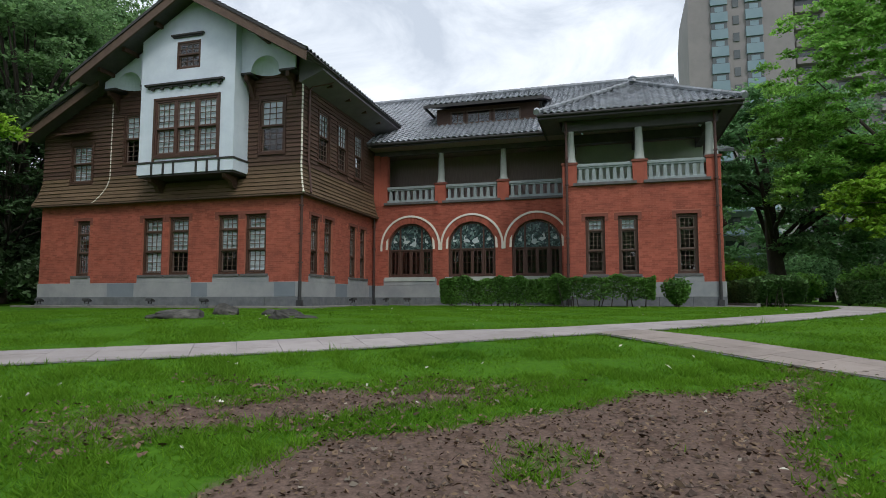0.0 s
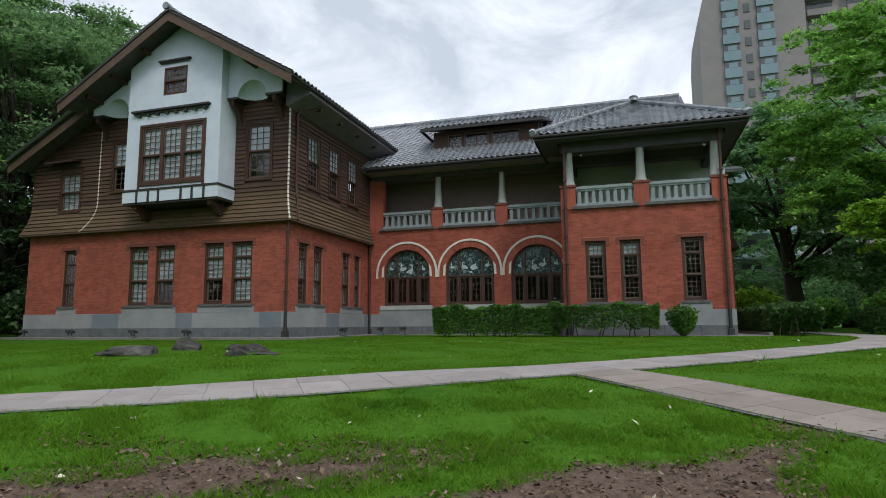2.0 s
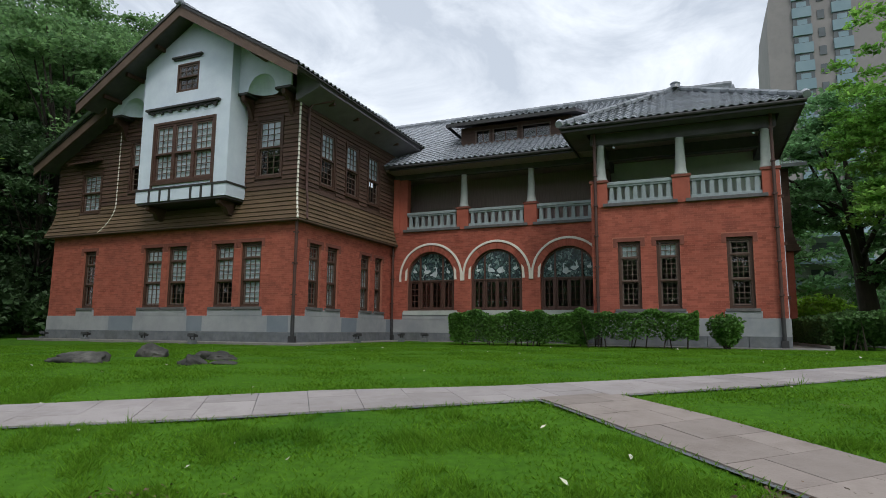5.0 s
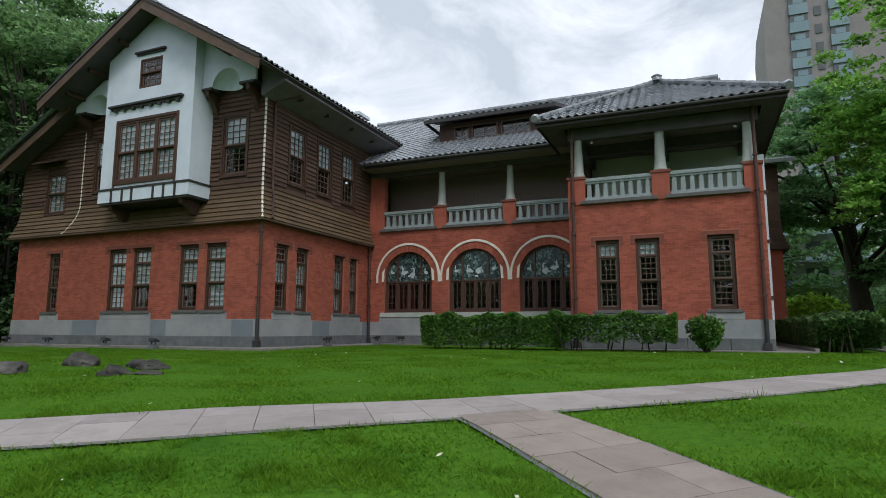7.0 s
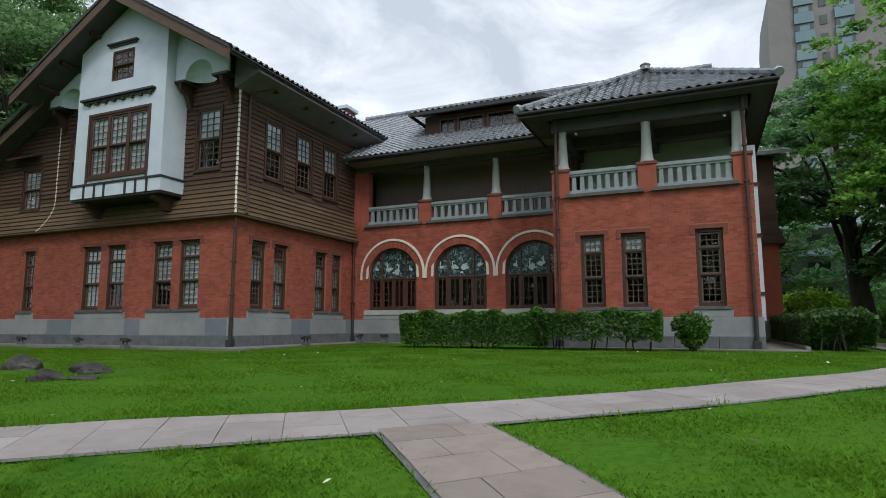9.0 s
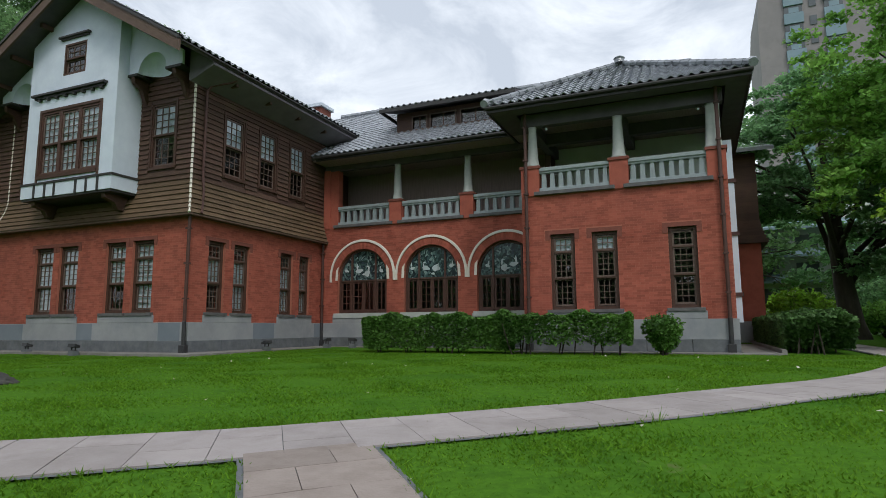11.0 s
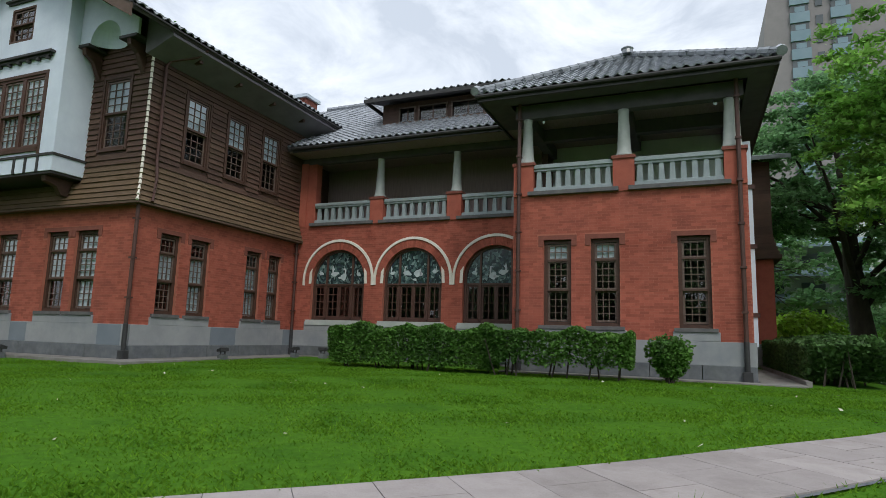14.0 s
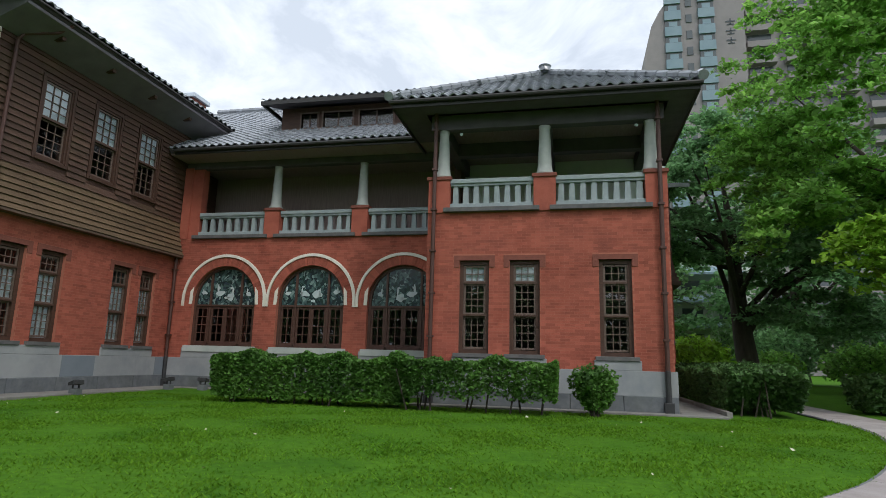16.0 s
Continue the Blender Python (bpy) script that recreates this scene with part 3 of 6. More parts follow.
def window(m, w, h, sashes, blinds=(), sill=0.1, sill_mat=None, surround=0.0, label="", casing=WOOD, setback=0.14, rim=0.1):
    """A sash window with its lower left corner at m; sashes: (height share, columns, rows) from the sill up."""
    f = Build()
    r, d0, d1 = rim, setback - 0.05, setback + 0.12
    f.box(0, r, d0, d1, 0, h).box(w - r, w, d0, d1, 0, h).box(r, w - r, d0, d1, h - r, h).box(r, w - r, d0, d1, 0, r)
    if surround:
        s = surround
        f.box(-s, 0, -0.05, d1, -s, h + s).box(w, w + s, -0.05, d1, -s, h + s).box(0, w, -0.05, d1, h, h + s).box(0, w, -0.07, d1, -s, 0)
    total = sum(s[0] for s in sashes)
    z, inner = r, h - 2 * r
    levels = []
    for share, cols, rows in sashes:
        levels.append((z, inner * share / total, cols, rows))
        z += inner * share / total
    for z0, *_ in levels[1:]:
        f.box(r, w - r, d0 - 0.01, d1, z0 - 0.022, z0 + 0.022)
    frame_ob = part("window", f, casing, house, label, at=m)
    frame_ob.visible_shadow = True
    for i, (z0, hh, cols, rows) in enumerate(levels):
        sw, sh = w - 2 * r, hh - 0.03
        meshes = sash_meshes(sw, sh, cols, rows, (round(sw, 3), round(sh, 3), cols, rows))
        dy = setback + (0.0 if i else 0.045)
        part("sash", meshes[0], None, frame_ob, at=pose(r, dy, z0 + 0.015))
        for p in meshes[2]:
            pn = part("pane", meshes[1], None, frame_ob, at=pose(r + p[0], dy, z0 + 0.015 + p[2]))
            pn.visible_shadow = False
        if i in blinds:
            part("blind", Build().box(r, w - r, dy + 0.045, dy + 0.05, z0, z0 + hh), BLIND, frame_ob, "pale blind behind the glass")
    if sill:
        part("window_sill", Build().box(-0.12, w + 0.12, -0.09, setback - 0.06, -sill, 0.0), sill_mat or SILL, frame_ob, "dark stone sill", bevel=0.008)
    return frame_ob


def lintel(face, a, b):
    """Brick lintel with small ears over a ground-floor window."""
    l = Build()
    slab(face, a - 0.148, b + 0.148, 0.018, -0.1, WIN_TOP, WIN_TOP + 0.13, l)
    slab(face, a - 0.148, a - 0.004, 0.022, -0.1, WIN_TOP - 0.18, WIN_TOP, l)
    slab(face, b + 0.004, b + 0.148, 0.022, -0.1, WIN_TOP - 0.18, WIN_TOP, l)
    part("lintel", l, LINTEL, house, "brown brick lintel", bevel=0.004)


GROUND_SASH = [(0.40, 3, 4), (0.38, 3, 4), (0.22, 3, 2)]
H = WIN_TOP - WIN_LOW
for (a, b), bl in zip(A_FRONT, [(), (0, 1, 2), (1, 2), (1, 2), (0, 1, 2)]):
    window(pose(a, AY, WIN_LOW), b - a, H, GROUND_SASH if b - a > 0.7 else [(0.4, 2, 4), (0.38, 2, 4), (0.22, 2, 2)], bl)
    lintel(FRONT_A, a, b)
for (a, b), bl in zip(A_SIDE, [(1,), (0, 1), (0, 1), (0, 1)]):
    window(pose(AX, a, WIN_LOW, 0, 0, 90), b - a, H, GROUND_SASH, bl)
    lintel(SIDE_A, a, b)
for (a, b), bl in zip(C_FRONT, [(2,), (2,), ()]):
    window(pose(a, CY, WIN_LOW), b - a, H, GROUND_SASH, bl)
    lintel(FRONT_C, a, b)

# arcade: stained glass above timber casements, brick rings and cream mouldings
for c in ARCHES:
    f = Build()
    ro, ri = ARCH_R, ARCH_R - 0.09
    n = 24
    for i in range(n):
        t0, t1 = math.pi * i / n, math.pi * (i + 1) / n
        ring = [(c + r * math.cos(t), BY + 0.14, ARCH_SPRING + r * math.sin(t)) for r, t in ((ro, t0), (ro, t1), (ri, t1), (ri, t0))]
        f.prism(ring, (0, 0.1, 0))
    f.box(c - ro, c - ri, BY + 0.14, BY + 0.24, ARCH_LOW, ARCH_SPRING).box(c + ri, c + ro, BY + 0.14, BY + 0.24, ARCH_LOW, ARCH_SPRING)
    f.box(c - ri, c + ri, BY + 0.12, BY + 0.24, TRANSOM - 0.06, TRANSOM).box(c - ri, c + ri, BY + 0.13, BY + 0.24, ARCH_LOW, ARCH_LOW + 0.08)
    for x in (c - 0.56, c + 0.56):
        f.box(x - 0.035, x + 0.035, BY + 0.13, BY + 0.24, ARCH_LOW, ARCH_SPRING + math.sqrt(ri * ri - 0.56 ** 2))
    win = part("window", f, WOOD_RED, house, "arched window with stained glass above timber casements")
    # leaded lights: three panes under the arch
    for a, b in ((-ri, -0.595), (-0.525, 0.525), (0.595, ri)):
        xs = np.linspace(a, b, 13)
        top = [(c + x, BY + 0.19, ARCH_SPRING + math.sqrt(max(ri * ri - x * x, 0))) for x in xs]
        ring = [(c + a, BY + 0.19, TRANSOM), (c + b, BY + 0.19, TRANSOM)] + top[::-1]
        part("pane", Build().prism(ring, (0, 0.01, 0)), STAINED, win, "blue-green stained glass")
    # milky pieces in the leaded glass, a bird outline of ovals
    flip = {ARCHES[0]: 1, ARCHES[1]: 1.15, ARCHES[2]: -1}[c]
    for k, (dx, dz, sx, sz) in enumerate(((-0.84, 0.27, 0.075, 0.045), (-0.89, 0.36, 0.018, 0.07), (-0.24, 0.25, 0.12, 0.065), (-0.33, 0.36, 0.022, 0.11), (-0.30, 0.46, 0.04, 0.02), (0.14, 0.18, 0.11, 0.09), (0.22, 0.3, 0.02, 0.1), (0.18, 0.4, 0.038, 0.02), (0.80, 0.27, 0.075, 0.05), (0.75, 0.36, 0.018, 0.07), (0.02, 0.06, 0.07, 0.03))):
        s, j = flip, (k * 1.7 + c)
        sx, sz = sx * 1.35, sz * 1.35
        ring = [(c + s * dx * (1 if abs(s * dx) < 0.9 else 0.9) + sx * math.cos(t) * (1 + 0.25 * math.sin(2 * t + j)), BY + 0.178, ARCH_SPRING + dz + 0.05 * math.sin(j) + sz * math.sin(t) * (1 + 0.25 * math.sin(3 * t + j))) for t in [2 * math.pi * i / 14 for i in range(14)]]
        part("milky_piece", Build().prism(ring, (0, 0.01, 0)), STAINED_WHITE, win, "milky white glass piece")
    for i in range(4):
        a = [-ri, -0.525, 0.0, 0.595][i] + c
        b = [-0.595, 0.0, 0.525, ri][i] + c
        w, h = b - a, TRANSOM - 0.06 - ARCH_LOW - 0.08
        meshes = sash_meshes(w, h, 2, 4, ("casement", round(w, 3)), 0.075, 0.028, WOOD_RED)
        part("casement", meshes[0], None, win, at=pose(a, BY + 0.18, ARCH_LOW + 0.08))
        for p in meshes[2]:
            pn = part("pane", meshes[1], None, win, at=pose(a + p[0], BY + 0.18, ARCH_LOW + 0.08 + p[2]))
            pn.visible_shadow = False
    # cream outer moulding with two fillets, and the small inner legs
    mo = Build()
    for r0, r1, out in ((1.455, 1.535, 0.05), (1.535, 1.552, 0.03)):
        for i in range(36):
            t0, t1 = math.pi * i / 36, math.pi * (i + 1) / 36
            ring = [(c + r * math.cos(t), BY - out, ARCH_SPRING + r * math.sin(t)) for r, t in ((r0, t0), (r1, t0), (r1, t1), (r0, t1))]
            mo.prism(ring, (0, out + 0.05, 0))
        for s in (-1, 1):
            mo.prism([(c + s * r, BY - out, z) for r, z in ((r0, TRANSOM - 0.06), (r1, TRANSOM - 0.06), (r1, ARCH_SPRING), (r0, ARCH_SPRING))], (0, out + 0.05, 0))
    part("arch_moulding", mo, WHITE_TRIM, house, "cream moulding round the arch")
    for s in (-1, 1):
        leg = [(c + s * (ARCH_R + 0.005), BY - 0.018, TRANSOM), (c + s * (ARCH_R + 0.115), BY - 0.018, TRANSOM)]
        leg += [(c + s * (ARCH_R + 0.09), BY - 0.018, ARCH_SPRING + 0.3), (c + s * (ARCH_R - 0.03), BY - 0.018, ARCH_SPRING + 0.46)]
        leg += [(c + s * (ARCH_R - 0.015), BY - 0.018, ARCH_SPRING + 0.25)]
        part("arch_leg", Build().prism(leg, (0, 0.03, 0)), WHITE_TRIM, house, "cream painted arch foot")
    part("window_sill", Build().box(c - 1.3, c + 1.3, BY - 0.085, BY + 0.13, ARCH_LOW - 0.2, ARCH_LOW), COLUMN, win, "pale plaster sill", bevel=0.008)

# ---- clapboarded upper storey of the left wing ----
UPPER_TOP = 10.35
FLARE = 0.27


def flare(z):
    """How far the skirt of boards stands out above the brickwork."""
    k = max(0.0, 1 - (z - 5.6) / 1.25)
    return 0.03 + FLARE * k * k


RAKE_X, RAKE_Z, SLOPE = -15.8, 13.72, 0.592      # ridge of the left wing


def roof_under(x):
    return RAKE_Z - SLOPE * abs(x - RAKE_X) - 0.3


U_FRONT = [(-22.6, -21.52, 6.55, 8.22), (-19.84, -18.8, 7.25, 9.36), (-13.3, -12.24, 7.27, 9.45)]
U_SIDE = [(22.02, 22.97, 7.18, 9.32), (23.82, 24.77, 7.18, 9.32), (25.62, 26.57, 7.18, 9.32)]
OX0, OX1, OY = -18.2, -13.84, 19.65
upper = cell_wall(Build(), FRONT_A, AL, AX - 0.3, 5.66, 8.8, U_FRONT + [], 0.3)
upper = cell_wall(upper, FRONT_A, -20.4, AX - 0.3, 8.8, UPPER_TOP, U_FRONT, 0.3)
upper.prism([(-20.4, AY, UPPER_TOP), (AX - 0.3, AY, UPPER_TOP), (AX - 0.3, AY, roof_under(AX - 0.3)), (RAKE_X, AY, roof_under(RAKE_X)), (-20.4, AY, roof_under(-20.4))], (0, 0.3, 0))
upper.prism([(AL, AY, 8.8), (-20.4, AY, 8.8), (-20.4, AY, 10.7)], (0, 0.3, 0))
upper_front = part("upper_wall", upper, WOOD, house, "brown clapboard upper wall", weld=True)
upper_side = part("upper_wall", cell_wall(Build(), SIDE_A, AY, 34, 5.66, UPPER_TOP, U_SIDE, 0.3), WOOD, house, "brown clapboard upper wall", weld=True)
part("upper_wall", Build().box(AL, AL + 0.3, AY + 0.3, 42, 5.66, 8.8).box(AL, AX, 41.7, 42, 5.66, 10.35), WOOD, house)
UPPER_SASH = [(0.5, 3, 4), (0.5, 3, 4)]
for (a, b, z0, z1), bl in zip(U_FRONT, [(0, 1), (1,), (1,)]):
    window(pose(a, AY, z0), b - a, z1 - z0, UPPER_SASH if a < -20 else [(0.5, 3, 4), (0.5, 3, 4)], bl, sill=0, surround=0.075, setback=0.03, rim=0.06)
for a, b, z0, z1 in U_SIDE:
    window(pose(AX, a, z0, 0, 0, 90), b - a, z1 - z0, UPPER_SASH, (1,), sill=0, surround=0.075, setback=0.03, rim=0.06)
part("window_hood", Build().prism([(-23.15, AY - 0.45, 8.62), (-23.15, AY - 0.45, 8.68), (-23.15, AY, 8.86), (-23.15, AY, 8.78)], (1.6, 0, 0)), WOOD, house, "small sloping timber hood")

# dark eave line under the skirt
part("skirt_board", Build().box(AL - 0.3, AX + 0.3, AY - 0.3, AY - 0.02, 5.54, 5.6).box(AX + 0.02, AX + 0.3, AY - 0.02, BY + 0.2, 5.54, 5.6).box(AL - 0.3, AL - 0.02, AY - 0.02, 30, 5.54, 5.6), WOOD_BARGE, house, "edge board below the clapboards")

# ---- white stuccoed oriel and gable shoulders ----
o_holes = [(-17.45, -14.55, 7.2, 9.45), (-16.54, -15.44, 10.67, 11.8)]
oriel_face = ("front", OY)
ob_ = cell_wall(Build(), oriel_face, OX0, OX1, 6.98, 12.0, o_holes, 0.25)
ob_.prism([(OX0, OY, 12.0), (OX1, OY, 12.0), (OX1, OY, roof_under(OX1)), (RAKE_X, OY, roof_under(RAKE_X)), (OX0, OY, roof_under(OX0))], (0, 0.25, 0))
ob_.box(OX0, OX0 + 0.25, OY + 0.25, AY, 6.98, 12.3).box(OX1 - 0.25, OX1, OY + 0.25, AY, 6.98, 12.3)
oriel = part("oriel", ob_, STUCCO, house, "white stuccoed oriel", weld=True)
base = Build().box(OX0 - 0.04, OX1 + 0.04, OY - 0.03, AY, 6.46, 6.9)
part("oriel_base", base, STUCCO, oriel, "white stuccoed oriel base")
band = Build().box(OX0 - 0.07, OX1 + 0.07, OY - 0.06, AY, 6.9, 6.98)
for x, w in ((-17.53, 0.09), (-16.98, 0.09), (-16.5, 0.09), (-15.45, 0.09), (-14.95, 0.09), (-14.42, 0.09)):
    band.box(x - w / 2, x + w / 2, OY - 0.06, OY + 0.02, 6.44, 6.9)
part("oriel_band", band, BLACKISH, oriel, "black timber band", bevel=0.006)
part("oriel_soffit", Build().box(OX0, OX1, OY, AY, 6.38, 6.455), BLACKISH, oriel, "dark timber underside")
for x in (OX0 + 0.35, OX1 - 0.55):
    ring = [(x, AY - 0.03, 6.38), (x, OY + 0.1, 6.38), (x, OY + 0.12, 6.22), (x, OY + 0.45, 6.12), (x, AY - 0.4, 5.9), (x, AY - 0.1, 5.85)]
    part("bracket", Build().prism(ring, (0.2, 0, 0)), WOOD, oriel, "carved timber bracket", bevel=0.015)
# triple window of the oriel
for i in range(3):
    a = -17.45 + i * 0.9667
    window(pose(a, OY, 7.2), 0.9667, 2.25, [(0.48, 3, 4), (0.52, 3, 4)], (0, 1), sill=0, setback=0.05, casing=WOOD_RED, rim=0.075)
part("window_frame", Build().box(-17.55, -14.45, OY - 0.03, OY + 0.02, 9.45, 9.55).box(-17.55, -17.45, OY - 0.03, OY + 0.02, 6.98, 9.45).box(-14.55, -14.45, OY - 0.03, OY + 0.02, 6.98, 9.45).box(-17.45, -14.55, OY - 0.05, OY + 0.02, 7.08, 7.2), WOOD, oriel, "dark timber frame", bevel=0.005)
window(pose(-16.54, OY, 10.67), 1.1, 1.13, [(0.5, 3, 2), (0.5, 3, 2)], (), sill=0, setback=0.05, casing=WOOD, rim=0.07)
# added dark sheet: gives the gable window its unlit depth
part("attic_dark_sheet", Build().box(-17.4, -14.6, OY + 0.7, OY + 0.75, 10.2, 12.2), BLACKISH, oriel, "dark sheet in place of the unlit attic")
hood = Build().box(-17.92, -14.28, OY - 0.16, OY, 10.04, 10.12).box(-17.82, -14.38, OY - 0.09, OY, 9.96, 10.04)
for i in range(8):
    x = -17.65 + i * 0.44
    hood.box(x, x + 0.12, OY - 0.1, OY, 9.88, 9.96)
part("hood_mould", hood, BLACKISH, oriel, "black timber hood mould", bevel=0.006)
part("hood_mould", Build().box(-16.77, -15.27, OY - 0.12, OY, 12.01, 12.08).box(-16.7, -15.34, OY - 0.07, OY, 11.95, 12.01), BLACKISH, oriel, "black timber hood mould", bevel=0.006)

SH_Y = 20.05
NR = 0.62


def shoulder(x0, x1, cx, low):
    """White gable shoulder with a round-headed niche open below."""
    b = Build()
    xs = [x0] + [cx + NR * math.cos(math.pi * (1 - i / 16)) for i in range(17)] + [x1]
    for xa, xb in zip(xs, xs[1:]):
        za = low if not (cx - NR <= (xa + xb) / 2 <= cx + NR) else None
        la = low if za is not None else low + math.sqrt(max(NR * NR - (xa - cx) ** 2, 0))
        lb = low if za is not None else low + math.sqrt(max(NR * NR - (xb - cx) ** 2, 0))
        b.prism([(xa, SH_Y, la), (xb, SH_Y, lb), (xb, SH_Y, roof_under(xb)), (xa, SH_Y, roof_under(xa))], (0, 0.08, 0))
    ob = part("gable_shoulder", b, STUCCO, house, "white stuccoed gable shoulder with a niche", weld=True)
    n = Build()
    for i in range(12):
        for j in range(8):
            def p(i, j):
                t, e = math.pi * i / 12, math.pi / 2 * j / 8
                return (cx + NR * math.cos(t) * math.cos(e), SH_Y + 0.04 + 0.5 * math.sin(t) * math.cos(e), low + NR * math.sin(e))
            n.face(p(i, j), p(i + 1, j), p(i + 1, j + 1), p(i, j + 1))
    part("niche", n.mesh("niche", STUCCO, True), None, ob)
    for a, c in ((x0, cx - NR), (cx + NR, x1)):
        part("shoulder_moulding", Build().box(a, c, SH_Y - 0.05, AY, low - 0.09, low), BLACKISH, ob, "dark timber moulding", bevel=0.008)
    for x in (x0 + 0.12, x1 - 0.42):
        ring = [(x, AY - 0.02, low - 0.09), (x, SH_Y - 0.02, low - 0.09), (x, SH_Y + 0.02, low - 0.28), (x, SH_Y + 0.3, low - 0.42), (x, AY - 0.14, low - 0.75), (x, AY - 0.02, low - 0.95)]
        part("bracket", Build().prism(ring, (0.16, 0, 0)), WOOD, ob, "carved timber bracket", bevel=0.012)


shoulder(OX1, AX, -12.78, 10.38)
shoulder(-20.45, OX0, -19.22, 10.38)


# ---- roofs ----
def tile_profile():
    """One pantile: a shallow trough and a roll, lying on the x-y plane with y up the slope."""
    w, l, b = 0.29, 0.33, Build()
    xs = np.linspace(0, w, 8)
    prof = [0.038 * math.sin(2 * math.pi * (x / w) + 0.6) + 0.04 for x in xs]
    for (xa, pa), (xb, pb) in zip(zip(xs, prof), zip(xs[1:], prof[1:])):
        b.face((xa, 0, pa + 0.03), (xb, 0, pb + 0.03), (xb, l, pb), (xa, l, pa))
    for (xa, pa), (xb, pb) in zip(zip(xs, prof), zip(xs[1:], prof[1:])):
        b.face((xa, 0, pa), (xb, 0, pb), (xb, 0, pb + 0.03), (xa, 0, pa + 0.03))
    return b


TILE_SHAPE = tile_profile()
TILE_MESH = TILE_SHAPE.mesh("roof_tile", TILE_PIECE, True)
TW, TL = 0.28, 0.27


def tiles(origin, u, v, width, length, inside, roof, single=False):
    """Rows of pantiles from an eave corner, u along the eave, v up the slope."""
    u, v = Vector(u).normalized(), Vector(v).normalized()
    nrm = u.cross(v)
    rot = Matrix((u, v, nrm)).transposed().to_4x4()
    o = Vector(origin)
    base, out = np.array(TILE_SHAPE.v).reshape(-1, 4, 3), []
    R = np.array(rot.to_3x3())
    for j in range(int(length / TL) + 1):
        for i in range(int(width / TW) + 1):
            a, b = i * TW, j * TL
            if not inside(a + TW / 2, b + TL / 2):
                continue
            p = o + u * a + v * b + nrm * random.uniform(-0.006, 0.006)
            if single:
                part("roof_tile", TILE_MESH, None, roof, at=Matrix.Translation(p) @ rot)
            else:
                out.append(base @ R.T + np.array(p))
    if out:
        part("roof_tiles", quads("roof_tiles", np.concatenate(out), TILE), None, roof, "grey clay pantiles", kind="stuff")


def slope_slab(pts, thick, mat, name="roof", label=""):
    pts = [Vector(p) for p in pts]
    n = (pts[1] - pts[0]).cross(pts[2] - pts[0]).normalized()
    if n.z < 0:
        n.negate()
    return part(name, Build().prism([p - n * 0.01 for p in pts], -n * thick), mat, house, label)


Y0, Y1 = 18.9, 38.0
EX_R, EX_L = -10.4, -21.05
zr = lambda x: RAKE_Z - SLOPE * abs(x - RAKE_X)
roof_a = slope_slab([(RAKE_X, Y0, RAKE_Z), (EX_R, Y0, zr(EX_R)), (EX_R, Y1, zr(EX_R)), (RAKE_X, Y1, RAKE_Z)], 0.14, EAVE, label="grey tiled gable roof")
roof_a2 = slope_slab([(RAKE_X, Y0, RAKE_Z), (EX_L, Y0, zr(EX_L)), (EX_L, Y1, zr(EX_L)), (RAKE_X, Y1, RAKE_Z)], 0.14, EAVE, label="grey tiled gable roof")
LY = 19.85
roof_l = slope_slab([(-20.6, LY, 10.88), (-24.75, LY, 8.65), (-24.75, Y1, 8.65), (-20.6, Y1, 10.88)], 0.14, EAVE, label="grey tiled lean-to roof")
SL = math.hypot(1, SLOPE)
len_r = (EX_R - RAKE_X) * SL
tiles((EX_R, Y0, zr(EX_R)), (0, 1, 0), (RAKE_X - EX_R, 0, RAKE_Z - zr(EX_R)), 13, len_r, lambda a, b: b < len_r, roof_a)
tiles((EX_L, Y0 + 12, zr(EX_L)), (0, -1, 0), (RAKE_X - EX_L, 0, RAKE_Z - zr(EX_L)), 12, len_r, lambda a, b: b < len_r, roof_a2)
tiles((-24.75, LY + 9, 8.65), (0, -1, 0), (4.15, 0, 2.23), 9, 4.8, lambda a, b: True, roof_l)


def barge(xa, za, xb, zb, y, depth=0.42):
    """Bargeboard along a raking edge, with a cover strip."""
    b = Build().prism([(xa, y, za - 0.02), (xb, y, zb - 0.02), (xb, y, zb - depth), (xa, y, za - depth)], (0, 0.07, 0))
    part("bargeboard", b, WOOD_BARGE, house, "brown bargeboard")
    c = Build().prism([(xa, y - 0.04, za + 0.05), (xb, y - 0.04, zb + 0.05), (xb, y - 0.04, zb - 0.05), (xa, y - 0.04, za - 0.05)], (0, 0.12, 0))
    part("verge_strip", c, BLACKISH, house)


barge(RAKE_X, RAKE_Z, EX_R, zr(EX_R), Y0 - 0.02)
barge(RAKE_X, RAKE_Z, EX_L, zr(EX_L), Y0 - 0.02)
barge(-20.6, 10.88, -24.75, 8.65, LY - 0.02)
for x in (RAKE_X - 1.5, RAKE_X - 3.0, RAKE_X - 4.2, RAKE_X + 3.2):
    part("purlin_end", Build().box(x - 0.06, x + 0.06, Y0 + 0.35, OY + 0.02 if abs(x - RAKE_X) < 2.3 else SH_Y, zr(x) - 0.4, zr(x) - 0.24), WOOD, house, "projecting timber purlin")


def ridge(points, r, mat=TILE, name="ridge_tiles"):
    """A ridge of half-round tiles, each lapping the next."""
    b = Build()
    for p, q in zip(points, points[1:]):
        p, q = Vector(p), Vector(q)
        n = max(1, int((q - p).length / 0.32))
        for i in range(n):
            a, c = p.lerp(q, i / n), p.lerp(q, (i + 1.12) / n)
            b.tube([a, c], [r * 1.12, r * 0.95], 8)
    return part(name, b, mat, house, "grey ridge tiles", smooth=False)


